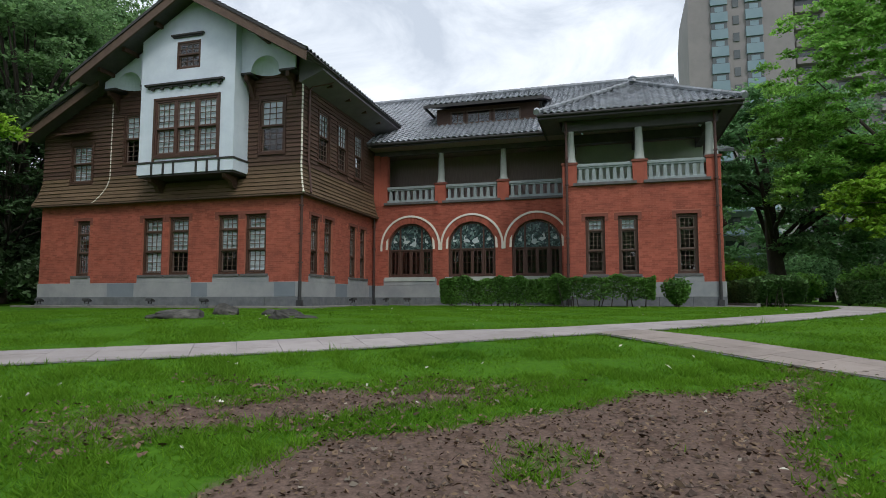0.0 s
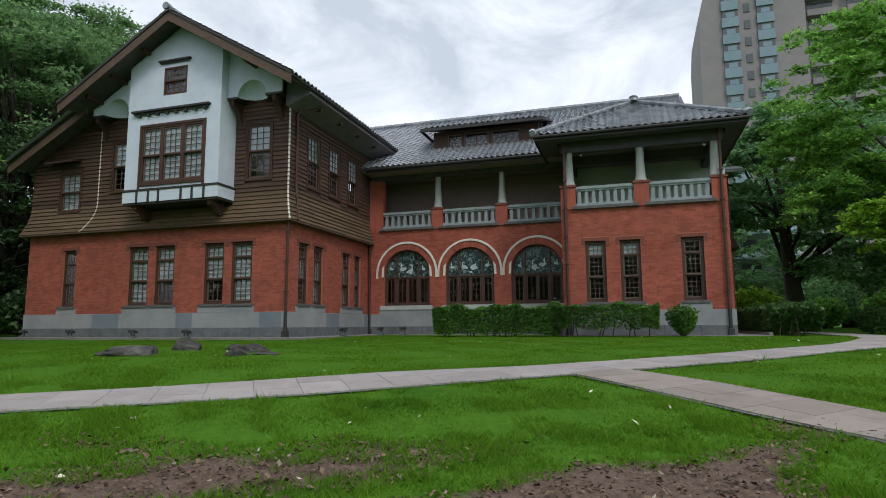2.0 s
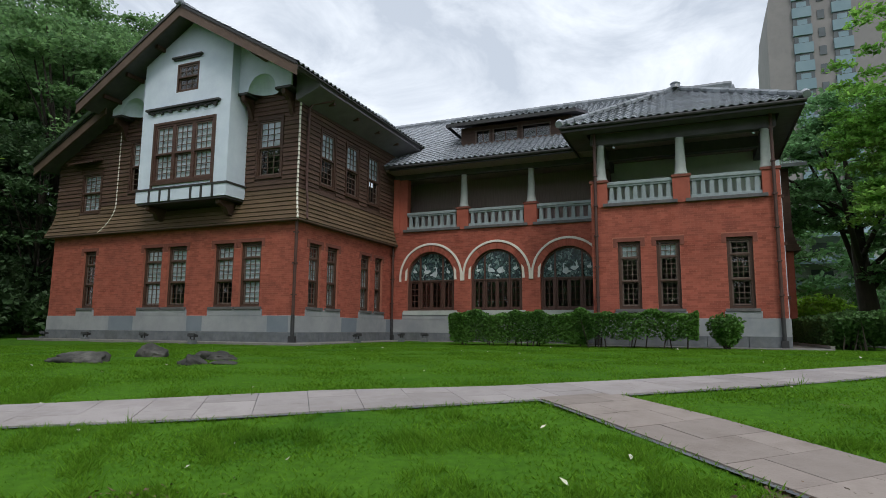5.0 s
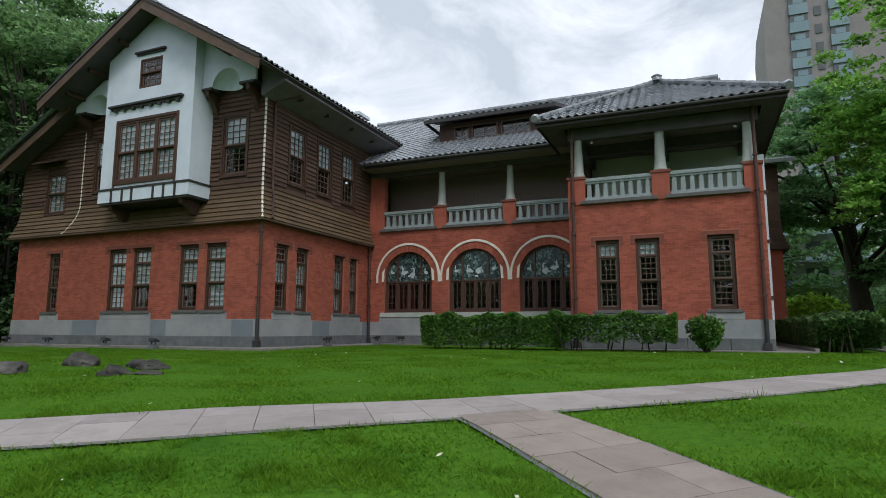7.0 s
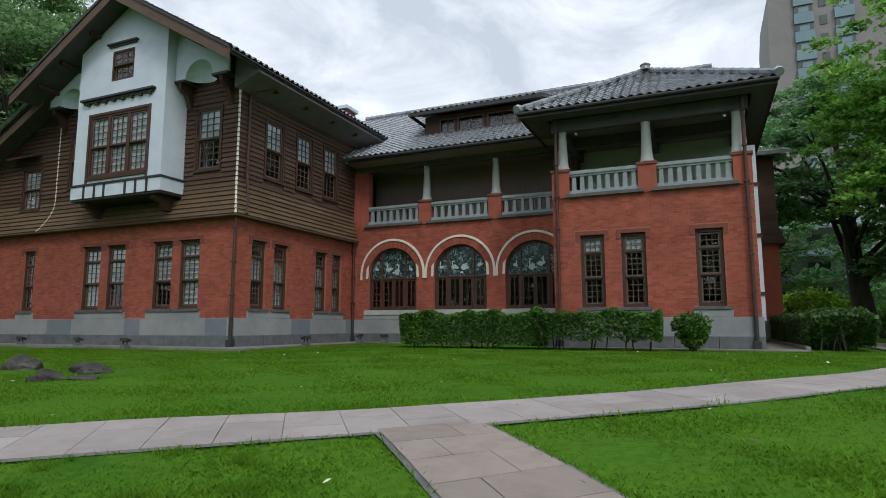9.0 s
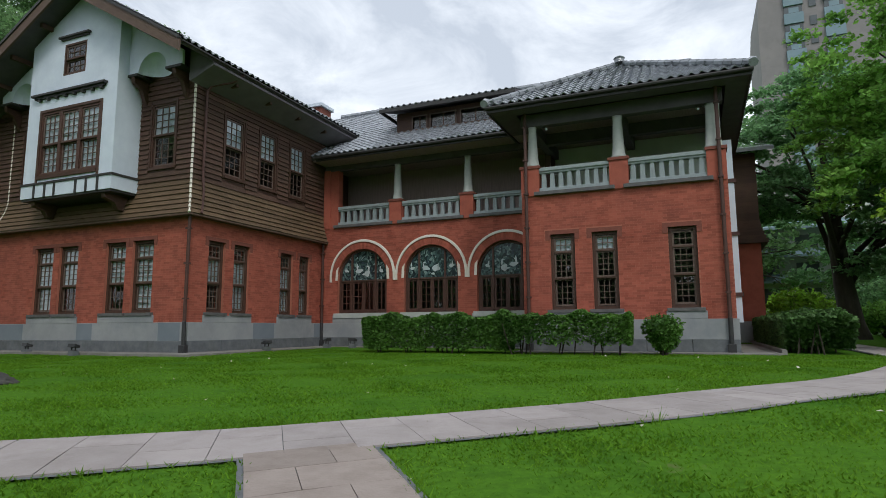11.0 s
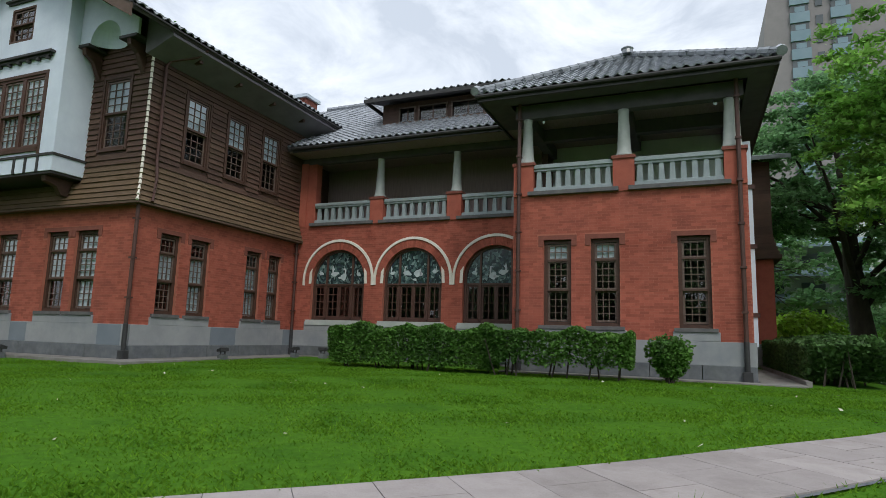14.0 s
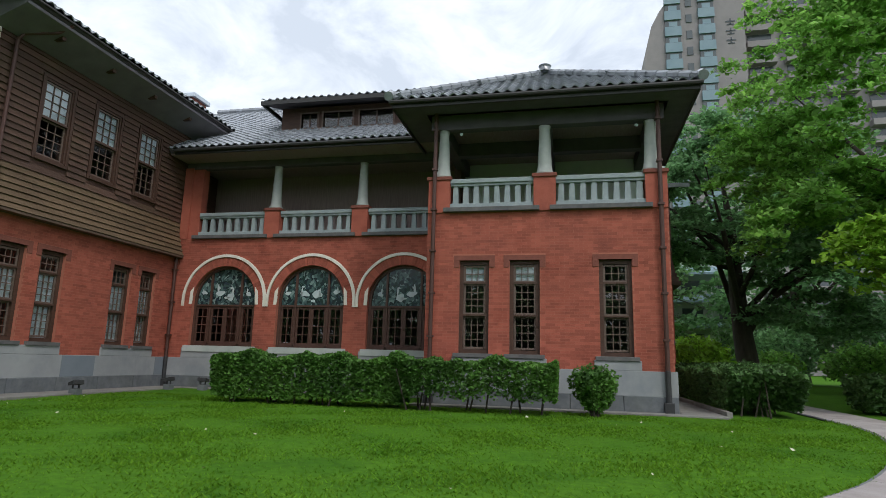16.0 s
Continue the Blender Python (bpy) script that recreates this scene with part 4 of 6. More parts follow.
ridge([(RAKE_X, Y0 - 0.1, RAKE_Z + 0.06), (RAKE_X, Y1, RAKE_Z + 0.06)], 0.13)
part("ridge_finial", Build().tube([(RAKE_X, Y0 - 0.2, RAKE_Z + 0.1), (RAKE_X, Y0 + 0.05, RAKE_Z + 0.1)], [0.15, 0.13], 10), TILE, house, "round ridge end tile", bevel=0.02)
chim = part("chimney", Build().box(-16.55, -15.45, 33.4, 34.4, 13.0, 14.2), LINTEL, house, "squat brick chimney")
part("chimney_cap", Build().box(-16.68, -15.32, 33.27, 34.53, 14.2, 14.4), STUCCO, chim, "pale chimney cap", bevel=0.02)
# boarded soffit and gutter along the wing's side eave
part("soffit", Build().prism([(AX, AY - 0.3, 9.95), (AX + 0.06, AY - 0.3, 9.9), (EX_R - 0.05, AY - 0.3, zr(EX_R) - 0.24), (EX_R - 0.05, AY - 0.3, zr(EX_R) - 0.16), (AX, AY - 0.3, zr(AX) - 0.16)], (0, 9.4, 0)), COVE, house, "grey-green boarded eave")
for y in np.arange(21.7, 29, 1.75):
    part("eave_bracket", Build().box(AX, EX_R - 0.3, y - 0.06, y + 0.06, 10.08, 10.24), WOOD, house, "timber eave bracket", bevel=0.01)
part("gutter", Build().tube([(EX_R + 0.02, Y0 + 0.1, zr(EX_R) - 0.07), (EX_R + 0.02, 29.3, zr(EX_R) - 0.07)], 0.035, 8), BLACKISH, house, "dark eaves gutter")

# arcade roof, running up to the ridge behind
B_EAVE_Y, B_EAVE_Z, B_SLOPE, B_RIDGE_Y = 27.0, 9.12, 0.62, 34.1
zb = lambda y: B_EAVE_Z + B_SLOPE * (y - B_EAVE_Y)
roof_b = slope_slab([(-12.2, B_EAVE_Y, B_EAVE_Z), (-1.6, B_EAVE_Y, B_EAVE_Z), (-1.6, B_EAVE_Y + 3, zb(B_EAVE_Y + 3)), (3.5, B_EAVE_Y + 3, zb(B_EAVE_Y + 3)), (3.5, B_RIDGE_Y, zb(B_RIDGE_Y)), (-16, B_RIDGE_Y, zb(B_RIDGE_Y)), (-16, B_EAVE_Y + 3, zb(B_EAVE_Y + 3)), (-12.2, B_EAVE_Y + 1, zb(B_EAVE_Y + 1))], 0.14, EAVE, label="grey tiled main roof")
slope_slab([(-16, B_RIDGE_Y, zb(B_RIDGE_Y)), (3.5, B_RIDGE_Y, zb(B_RIDGE_Y)), (3.5, 42.6, B_EAVE_Z), (-16, 42.6, B_EAVE_Z)], 0.14, TILE, label="grey tiled rear slope")
part("gable_end", Build().prism([(3.3, 31, 9), (3.3, 42, 9), (3.3, B_RIDGE_Y, zb(B_RIDGE_Y) - 0.2)], (-0.3, 0, 0)), WOOD, house)
b_len = (B_RIDGE_Y - B_EAVE_Y) * math.hypot(1, B_SLOPE)
tiles((-14.88, B_EAVE_Y, B_EAVE_Z), (1, 0, 0), (0, 1, B_SLOPE), 18.3, b_len, lambda a, b: b < b_len - 0.1 and (a > 3.08 or b > 2.2) and (a < 13.4 or b > 3.0), roof_b)
ridge([(-14.5, B_RIDGE_Y, zb(B_RIDGE_Y) + 0.1), (3.5, B_RIDGE_Y, zb(B_RIDGE_Y) + 0.1)], 0.15)
part("fascia", Build().box(-11.2, -1.9, B_EAVE_Y + 0.02, B_EAVE_Y + 0.08, B_EAVE_Z - 0.2, B_EAVE_Z - 0.04), BLACKISH, house, "dark eaves fascia")
part("gutter", Build().tube([(-11.2, B_EAVE_Y - 0.05, B_EAVE_Z - 0.07), (-2.6, B_EAVE_Y - 0.05, B_EAVE_Z - 0.07)], 0.06, 8), BLACKISH, house, "dark eaves gutter")
part("veranda_ceiling", Build().box(-11.4, -1.9, B_EAVE_Y + 0.1, 30.0, 8.94, 9.0), VERANDA, house, "dark boarded veranda ceiling")

# dormer
DX0, DX1, DY, DZ0, DZ1 = -8.4, -3.2, 28.95, 10.3, 11.2
dh = [(-7.62, -7.02, 10.42, 10.96), (-6.78, -5.68, 10.42, 10.96), (-5.4, -4.18, 10.42, 10.96)]
dw = cell_wall(Build(), ("front", DY), DX0, DX1, DZ0 - 0.15, DZ1, dh, 0.12)
dormer = part("dormer", dw, WOOD, house, "dark timber dormer", weld=True)
part("dormer_cheek", Build().prism([(DX0, DY + 0.12, DZ0 - 0.1), (DX0, DY + 0.12, DZ1), (DX0, DY + 2.6, DZ1 + 0.75), (DX0, DY + 2.6, DZ0 + 1.4)], (0.1, 0, 0)), WOOD, dormer)
for a, b, z0, z1 in dh:
    part("pane", Build().face((a, DY + 0.05, z0), (b, DY + 0.05, z0), (b, DY + 0.05, z1), (a, DY + 0.05, z1)).mesh("pane", GLASS), None, dormer)
    part("dormer_casement", Build().box(a - 0.06, a, DY - 0.03, DY + 0.06, z0 - 0.05, z1 + 0.05).box(b, b + 0.06, DY - 0.03, DY + 0.06, z0 - 0.05, z1 + 0.05).box((a + b) / 2 - 0.02, (a + b) / 2 + 0.02, DY + 0.02, DY + 0.07, z0, z1).box(a, b, DY - 0.02, DY + 0.06, z0 - 0.05, z0).box(a, b, DY - 0.02, DY + 0.06, z1, z1 + 0.05), MUNTIN, dormer)
part("dormer_sill", Build().box(DX0 - 0.05, DX1, DY - 0.08, DY - 0.01, DZ0 + 0.02, DZ0 + 0.09), MUNTIN, dormer)
# dark board behind the dormer glass in place of an unlit room
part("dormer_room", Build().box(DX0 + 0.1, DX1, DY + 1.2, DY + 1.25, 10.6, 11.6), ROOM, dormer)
D_EY, D_EZ, D_SL = 28.3, 11.24, 0.3
roof_d = slope_slab([(DX0 - 0.5, D_EY, D_EZ), (DX1 + 0.3, D_EY, D_EZ), (DX1 + 0.3, 32.4, D_EZ + D_SL * 4.1), (DX0 - 0.5, 32.4, D_EZ + D_SL * 4.1)], 0.1, EAVE, label="grey tiled dormer roof")
tiles((DX0 - 0.5, D_EY, D_EZ), (1, 0, 0), (0, 1, D_SL), 5.8, 4.2, lambda a, b: True, roof_d)
part("dormer_fascia", Build().box(DX0 - 0.5, DX1 + 0.3, D_EY - 0.03, D_EY + 0.03, D_EZ - 0.14, D_EZ + 0.01).box(DX0 - 0.53, DX0 - 0.47, D_EY, 30.5, D_EZ - 0.12, D_EZ + 0.02), BLACKISH, dormer)

# pavilion roof: hipped towards the lawn
PX0, PX1, PEY, PEZ = -2.8, 4.98, 24.3, 9.06
AP = Vector((1.12, 27.8, 11.2))
roof_c = slope_slab([(PX0, PEY, PEZ), (PX1, PEY, PEZ), AP], 0.12, EAVE, label="grey tiled hipped pavilion roof")
roof_c2 = slope_slab([(PX0, PEY, PEZ), AP, (AP.x, 31.5, AP.z), (PX0, 31.5, PEZ)], 0.12, EAVE, label="grey tiled hipped pavilion roof")
roof_c3 = slope_slab([(PX1, PEY, PEZ), (PX1, 33, PEZ), (AP.x, 33, AP.z), AP], 0.12, EAVE, label="grey tiled hipped pavilion roof")
c_len = math.hypot(AP.y - PEY, AP.z - PEZ)
cw = PX1 - PX0
tiles((PX0, 31.3, PEZ), (0, -1, 0), (AP.x - PX0, 0, AP.z - PEZ), 7.0, 4.5, lambda a, b: b < 4.45 and a < 7.0 - b * 0.78, roof_c2)
tiles((PX1, PEY, PEZ), (0, 1, 0), (AP.x - PX1, 0, AP.z - PEZ), 8.5, 4.4, lambda a, b: b < 4.35 and a > b * 0.79, roof_c3)
ridge([(PX0 - 0.03, PEY - 0.03, PEZ + 0.1), AP + Vector((0, 0, 0.1))], 0.11)
ridge([(PX1 + 0.03, PEY - 0.03, PEZ + 0.1), AP + Vector((0, 0, 0.1))], 0.11)
ridge([AP + Vector((0, 0, 0.1)), (AP.x, 33, AP.z + 0.1)], 0.13)
fin = Build().tube([AP + Vector((0, -0.16, 0.05)), AP + Vector((0, -0.16, 0.18)), AP + Vector((0, -0.16, 0.24)), AP + Vector((0, -0.16, 0.32))], [0.19, 0.17, 0.2, 0.08], 12)
part("ridge_finial", fin, TILE, house, "ornamental ridge end tile")
for x in (PX0, PX1):
    part("ridge_finial", Build().tube([(x, PEY - 0.12, PEZ + 0.08), (x, PEY + 0.12, PEZ + 0.2)], [0.13, 0.15], 8), TILE, house, "hip end tile")
for q in ((PX0 + 0.05, PX1 - 0.05, PEY + 0.02, PEY + 0.08), (PX1 - 0.1, PX1 - 0.04, PEY + 0.08, 33), (PX0 + 0.04, PX0 + 0.1, PEY + 0.08, 28)):
    part("fascia", Build().box(*q, PEZ - 0.2, PEZ - 0.03), BLACKISH, house, "dark eaves fascia")
part("gutter", Build().tube([(PX0, PEY - 0.05, PEZ - 0.06), (PX1, PEY - 0.05, PEZ - 0.06)], 0.055, 8), BLACKISH, house, "dark eaves gutter")
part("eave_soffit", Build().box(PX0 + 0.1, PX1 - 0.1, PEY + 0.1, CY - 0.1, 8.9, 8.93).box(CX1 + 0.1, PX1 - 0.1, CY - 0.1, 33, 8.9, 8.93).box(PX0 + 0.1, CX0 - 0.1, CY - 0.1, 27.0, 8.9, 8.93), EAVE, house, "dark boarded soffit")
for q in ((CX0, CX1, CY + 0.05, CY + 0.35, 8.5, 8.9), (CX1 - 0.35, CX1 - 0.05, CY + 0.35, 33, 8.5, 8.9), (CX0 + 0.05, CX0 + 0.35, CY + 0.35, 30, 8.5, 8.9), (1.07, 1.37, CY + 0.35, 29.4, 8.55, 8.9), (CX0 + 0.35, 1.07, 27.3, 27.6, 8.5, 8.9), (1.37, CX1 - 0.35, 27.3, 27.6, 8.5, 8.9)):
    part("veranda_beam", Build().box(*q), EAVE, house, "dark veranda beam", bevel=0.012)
part("veranda_ceiling", Build().box(CX0, CX1, CY + 0.1, 30, 8.9, 8.94), VERANDA, house, "dark boarded veranda ceiling")
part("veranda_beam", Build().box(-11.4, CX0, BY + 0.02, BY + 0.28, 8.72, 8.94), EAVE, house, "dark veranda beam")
# veranda floors and back walls
part("veranda_floor", Build().box(AX, CX0 + 0.3, BY + 0.4, 30.2, 6.1, 6.2).box(CX0 + 0.4, CX1 - 0.4, CY + 0.4, 30.2, 6.06, 6.16), STONE, house)
part("veranda_wall", Build().box(AX, CX0, 30.0, 30.2, 6.2, 9.0), VERANDA, house, "dark brown boarded veranda wall")
part("veranda_wall", Build().box(CX0, CX1, 29.4, 29.6, 6.16, 8.9), PALE_WALL, house, "pale plastered veranda wall")
part("veranda_wall", Build().box(CX0 - 0.02, CX0 + 0.2, 28.6, 30.0, 6.2, 8.9), WOOD, house)

# ---- balconies ----
def baluster_mesh():
    b = Build()
    for z0, z1, a, c in ((0, 0.48, 0.078, 0.06),):
        k = len(b.v)
        b.v += [(-a, -0.06, z0), (a, -0.06, z0), (a, 0.06, z0), (-a, 0.06, z0), (-c, -0.06, z1), (c, -0.06, z1), (c, 0.06, z1), (-c, 0.06, z1)]
        b.f += [(k, k + 3, k + 2, k + 1), (k + 4, k + 5, k + 6, k + 7), (k, k + 1, k + 5, k + 4), (k + 1, k + 2, k + 6, k + 5), (k + 2, k + 3, k + 7, k + 6), (k + 3, k, k + 4, k + 7)]
    return fix_normals(b.mesh("baluster", RAIL))


BALUSTER = baluster_mesh()


def balustrade(x0, x1, y, count, z=6.28, side=False):
    """Stone rails with broad flat balusters between."""
    b = Build().box(x0, x1, y - 0.12, y + 0.12, z, z + 0.13).box(x0, x1, y - 0.13, y + 0.13, z + 0.68, z + 0.8).box(x0, x1, y - 0.09, y + 0.09, z + 0.61, z + 0.68)
    rail = part("balustrade", b, RAIL, house, "pale green-grey stone balustrade", bevel=0.012)
    step = (x1 - x0) / count
    for i in range(count):
        part("baluster", BALUSTER, None, rail, at=pose(x0 + (i + 0.5) * step, y, z + 0.13))
    part("drip_ledge", Build().box(x0 - 0.15, x1 + 0.15, y - 0.26, y + 0.1, z - 0.12, z - 0.003), SILL, rail, "dark stone ledge", bevel=0.01)


def column(x, y, z0, z1, r0=0.17, r1=0.125):
    """Tapered plaster column on a moulded foot."""
    b = Build().tube([(x, y, z0), (x, y, z0 + 0.06), (x, y, z0 + 0.12), (x, y, z0 + 0.3), (x, y, z1 - 0.12), (x, y, z1)], [r0 + 0.06, r0 + 0.055, r0 + 0.02, r0, r1, r1 + 0.02], 16)
    part("column", b, COLUMN, house, "grey plaster column", smooth=True)


def pier(x0, x1, y0, y1, z0, z1, cap=True):
    ob = part("pier", Build().box(x0, x1, y0, y1, z0, z1), BRICK, house, "red brick balcony pier")
    if cap:
        part("pier_cap", Build().box(x0 - 0.04, x1 + 0.04, y0 - 0.04, y1 + 0.04, z1, z1 + 0.1), LINTEL, ob, "brown stone cap", bevel=0.015)


for x in (-7.95, -4.85):
    pier(x - 0.27, x + 0.27, BY - 0.05, BY + 0.42, 6.2, 7.12)
    column(x, BY + 0.18, 7.22, 8.75)
for a, b in ((-10.72, -8.22), (-7.68, -5.12), (-4.58, CX0 - 0.02)):
    balustrade(a, b, BY + 0.14, 8, 6.32)
part("pier", Build().box(AX + 0.05, -11.12, BY - 0.02, BY + 0.4, 6.2, 8.75).box(-11.12, -10.74, BY + 0.06, BY + 0.4, 6.2, 8.75), BRICK, house, "red brick corner pier")
for x0, x1 in ((CX0, CX0 + 0.58), (0.93, 1.49), (CX1 - 0.52, CX1)):
    pier(x0, x1, CY - 0.04, CY + 0.46, 6.16, 7.05)
column(-1.5, CY + 0.2, 7.15, 8.5)
column(1.21, CY + 0.2, 7.15, 8.5, 0.18, 0.14)
column(3.86, CY + 0.2, 7.15, 8.5)
column(4.02, CY + 0.2, 7.15, 8.5, 0.09, 0.08)
balustrade(CX0 + 0.58, 0.93, CY + 0.12, 8, 6.28)
balustrade(1.49, CX1 - 0.52, CY + 0.12, 8, 6.28)
part("balustrade", Build().box(CX1 - 0.3, CX1 - 0.06, CY + 0.46, 29.4, 6.28, 6.41).box(CX1 - 0.3, CX1 - 0.06, CY + 0.46, 29.4, 6.96, 7.08), RAIL, house, "pale green-grey stone balustrade", bevel=0.012)


# ---- downpipes ----
def downpipe(points, split):
    """Brown pipe with collars and a black iron foot."""
    b = Build().tube(points, 0.055, 10)
    x, y = points[-1][0], points[-1][1]
    for z in np.arange(split + 0.7, points[0][2] - 0.2, 1.1):
        b.box(x - 0.075, x + 0.075, y - 0.075, y + 0.075, z, z + 0.05)
    p = part("downpipe", b, PIPE, house, "brown-painted downpipe")
    foot = Build().tube([(x, y, split + 0.02), (x, y, 1.5)], 0.065, 10).box(x - 0.11, x + 0.11, y - 0.09, y + 0.1, 1.18, 1.5)
    part("pipe_foot", foot, PIPE_BLACK, p, "black iron pipe foot", bevel=0.01)


downpipe([(AX + 0.12, AY - 0.1, 5.55), (AX + 0.1, AY - 0.1, 2.1)], 2.2)
downpipe([(AX + 0.12, BY - 0.12, 5.55), (AX + 0.12, BY - 0.12, 2.1)], 2.2)
downpipe([(CX0 + 0.18, CY - 0.12, 8.9), (CX0 + 0.18, CY - 0.12, 2.1)], 2.2)
downpipe([(CX1 - 0.18, CY - 0.12, 8.9), (CX1 - 0.18, CY - 0.12, 2.1)], 2.2)
part("downpipe", Build().tube([(EX_R - 0.02, AY + 1.0, zr(EX_R) - 0.1), (EX_R - 0.3, AY + 0.85, zr(EX_R) - 0.35), (AX + 0.2, AY + 0.45, 9.98), (AX + 0.11, AY + 0.38, 9.8), (AX + 0.12, AY + 0.36, 7.0), (AX + 0.22, AY + 0.33, 6.3), (AX + 0.4, AY + 0.1, 5.62)], 0.045, 8), PIPE, house, "brown-painted downpipe")
# far corner wing seen past the pavilion
FX, FY = 5.9, 36.0
part("wall", Build().box(CX1, FX, FY, 42, BASE, 5.6), BRICK, house, "red brick rear wing")
part("plinth", Build().box(CX1 + 0.06, FX + 0.05, FY - 0.05, 42, BASE, 2.2), PLINTH, house)
rear = part("upper_wall", Build().box(CX1, FX - 0.05, FY + 0.05, 42, 5.6, 9.7), WOOD, house, "brown shingled rear wing")
for i in range(24):
    z0 = 5.6 + i * 0.17
    k = flare(z0) - 0.02
    part("shingle_course", Build().box(CX1, FX + k, FY - k, 41.9, z0, z0 + 0.172), BOARD, rear)
slope_slab([(CX1 - 0.5, FY - 0.8, 9.75), (FX + 0.7, FY - 0.8, 9.75), (FX + 0.7, 40, 11.2), (CX1 - 0.5, 40, 11.2)], 0.16, TILE, label="grey tiled rear roof")
duct = part("duct", Build().box(CX1, CX1 + 0.28, 27.2, 27.6, 2.1, 7.9), STUCCO, house, "white painted vertical duct", bevel=0.01)
for z in (2.9, 4.8, 6.5):
    part("duct_clip", Build().box(CX1 - 0.02, CX1 + 0.34, 27.16, 27.3, z, z + 0.12), PIPE, duct)
# small white spotlights under the pavilion eaves
for x, z in ((-1.05, 8.42), (3.5, 8.42)):
    lamp = part("spotlight", Build().tube([(x, 25.3, z), (x + 0.04, 25.2, z - 0.05)], [0.028, 0.038], 10), STUCCO, house, "small white spotlight")
    part("lamp_arm", Build().box(x - 0.015, x + 0.015, 25.28, 25.33, z, 8.52), PIPE_BLACK, lamp)

# ---- paths, edging and apron ----
def smooth_line(points, step):
    """Evenly spaced places and directions along a softened polyline."""
    pts = [Vector((*p, 0)) for p in points]
    dense = []
    for i in range(len(pts) - 1):
        p0, p1, p2, p3 = pts[max(i - 1, 0)], pts[i], pts[i + 1], pts[min(i + 2, len(pts) - 1)]
        for k in range(24):
            t = k / 24
            dense.append(0.5 * ((2 * p1) + (p2 - p0) * t + (2 * p0 - 5 * p1 + 4 * p2 - p3) * t * t + (3 * p1 - p0 - 3 * p2 + p3) * t ** 3))
    dense.append(pts[-1])
    out, left = [dense[0]], step
    for a, b in zip(dense, dense[1:]):
        d = (b - a).length
        while d >= left:
            a = a.lerp(b, left / d)
            out.append(a.copy())
            d, left = (b - a).length, step
        left -= d
    return out


MAIN_PATH = [(-32, -9.5), (-22, -3.3), (-16, 0.5), (-10, 4.4), (-6.4, 6.85), (-4.1, 8.45), (-2.5, 9.62), (-0.25, 11.3), (2.38, 13.6), (3.95, 15.35), (5.5, 17.2), (6.75, 19.5), (7.75, 22.4), (8.0, 26), (8.0, 34), (8.2, 46)]
SIDE_PATH = [(0.07, 10.95), (0.47, 10.5), (1.76, 9.02), (2.86, 7.77), (4.5, 5.85), (7.4, 2.35), (12, -3)]
path_main = smooth_line(MAIN_PATH, 0.6)
path_side = smooth_line(SIDE_PATH, 0.6)
path_places = np.array([(p.x, p.y) for p in path_main + path_side])


def pave(line, half, label, mat):
    """Rows of two slabs with recessed joints on a dark bed."""
    ob = thing("pavement", (line[0].x, line[0].y, gz(line[0].x, line[0].y)), label, "path", kind="structure")
    bed = Build()
    for i, (a, b) in enumerate(zip(line, line[1:])):
        d = (b - a).normalized()
        d0 = (b - line[max(i - 1, 0)]).normalized()
        d1 = (line[min(i + 2, len(line) - 1)] - a).normalized()
        n0, n1 = Vector((d0.y, -d0.x, 0)), Vector((d1.y, -d1.x, 0))
        split = 0.16 if i % 2 else -0.16
        g = 0.0035

        def corner(p, n, s, along):
            q = p + n * s + d * along
            return Vector((q.x, q.y, gz(q.x, q.y)))
        for s0, s1 in ((-half, split - g), (split + g, half)):
            ring = [corner(a, n0, s0, g), corner(a, n0, s1, g), corner(b, n1, s1, -g), corner(b, n1, s0, -g)]
            dz = random.uniform(0.034, 0.037)
            ring = [r + Vector((0, 0, dz)) for r in ring]
            part("slab", Build().prism(ring, (0, 0, -0.06)), mat, ob)
        # bed shows 5 cm past the slabs; its dark colour gives their edge shadow
        ring = [corner(a, n0, -half - 0.05, 0), corner(a, n0, half + 0.05, 0), corner(b, n1, half + 0.05, 0), corner(b, n1, -half - 0.05, 0)]
        bed.face(*[r + Vector((0, 0, 0.022)) for r in ring])
    part("path_bed", bed.mesh("path_bed", STONE), None, ob, "dark earth and mortar bed with edge shadow in its colour")


pave(path_main, 0.62, "pinkish-grey paved garden path across the lawn", SLAB)
pave(path_side, 0.53, "brownish-grey paved path joining the garden path", SLAB_BROWN)


def apron(x0, x1, y0, y1):
    z = 1.27
    ob = Build().box(x0, x1, y0, y1, 1.0, z)
    return tagged(part("pavement", ob, APRON, None, bevel=0.012), "worn concrete apron along the house wall", "apron", kind="structure")


apron(AL - 0.3, AX + 1.15, AY - 1.0, AY - 0.09)
apron(AX + 0.09, AX + 1.15, AY - 0.09, BY - 0.1)
apron(AX + 1.15, CX0 - 0.1, BY - 0.55, BY - 0.1)
apron(CX0 - 0.2, CX1 + 1.0, CY - 0.6, CY - 0.1)
apron(CX1 + 0.1, CX1 + 1.0, CY - 0.1, 36)
tagged(part("pavement", Build().box(CX1 + 1.0, CX1 + 1.12, CY - 0.3, 36, 1.1, 1.36), APRON), "low concrete kerb beside the hedge", "kerb", kind="structure")


# ---- foliage ----
rng = np.random.default_rng(7)


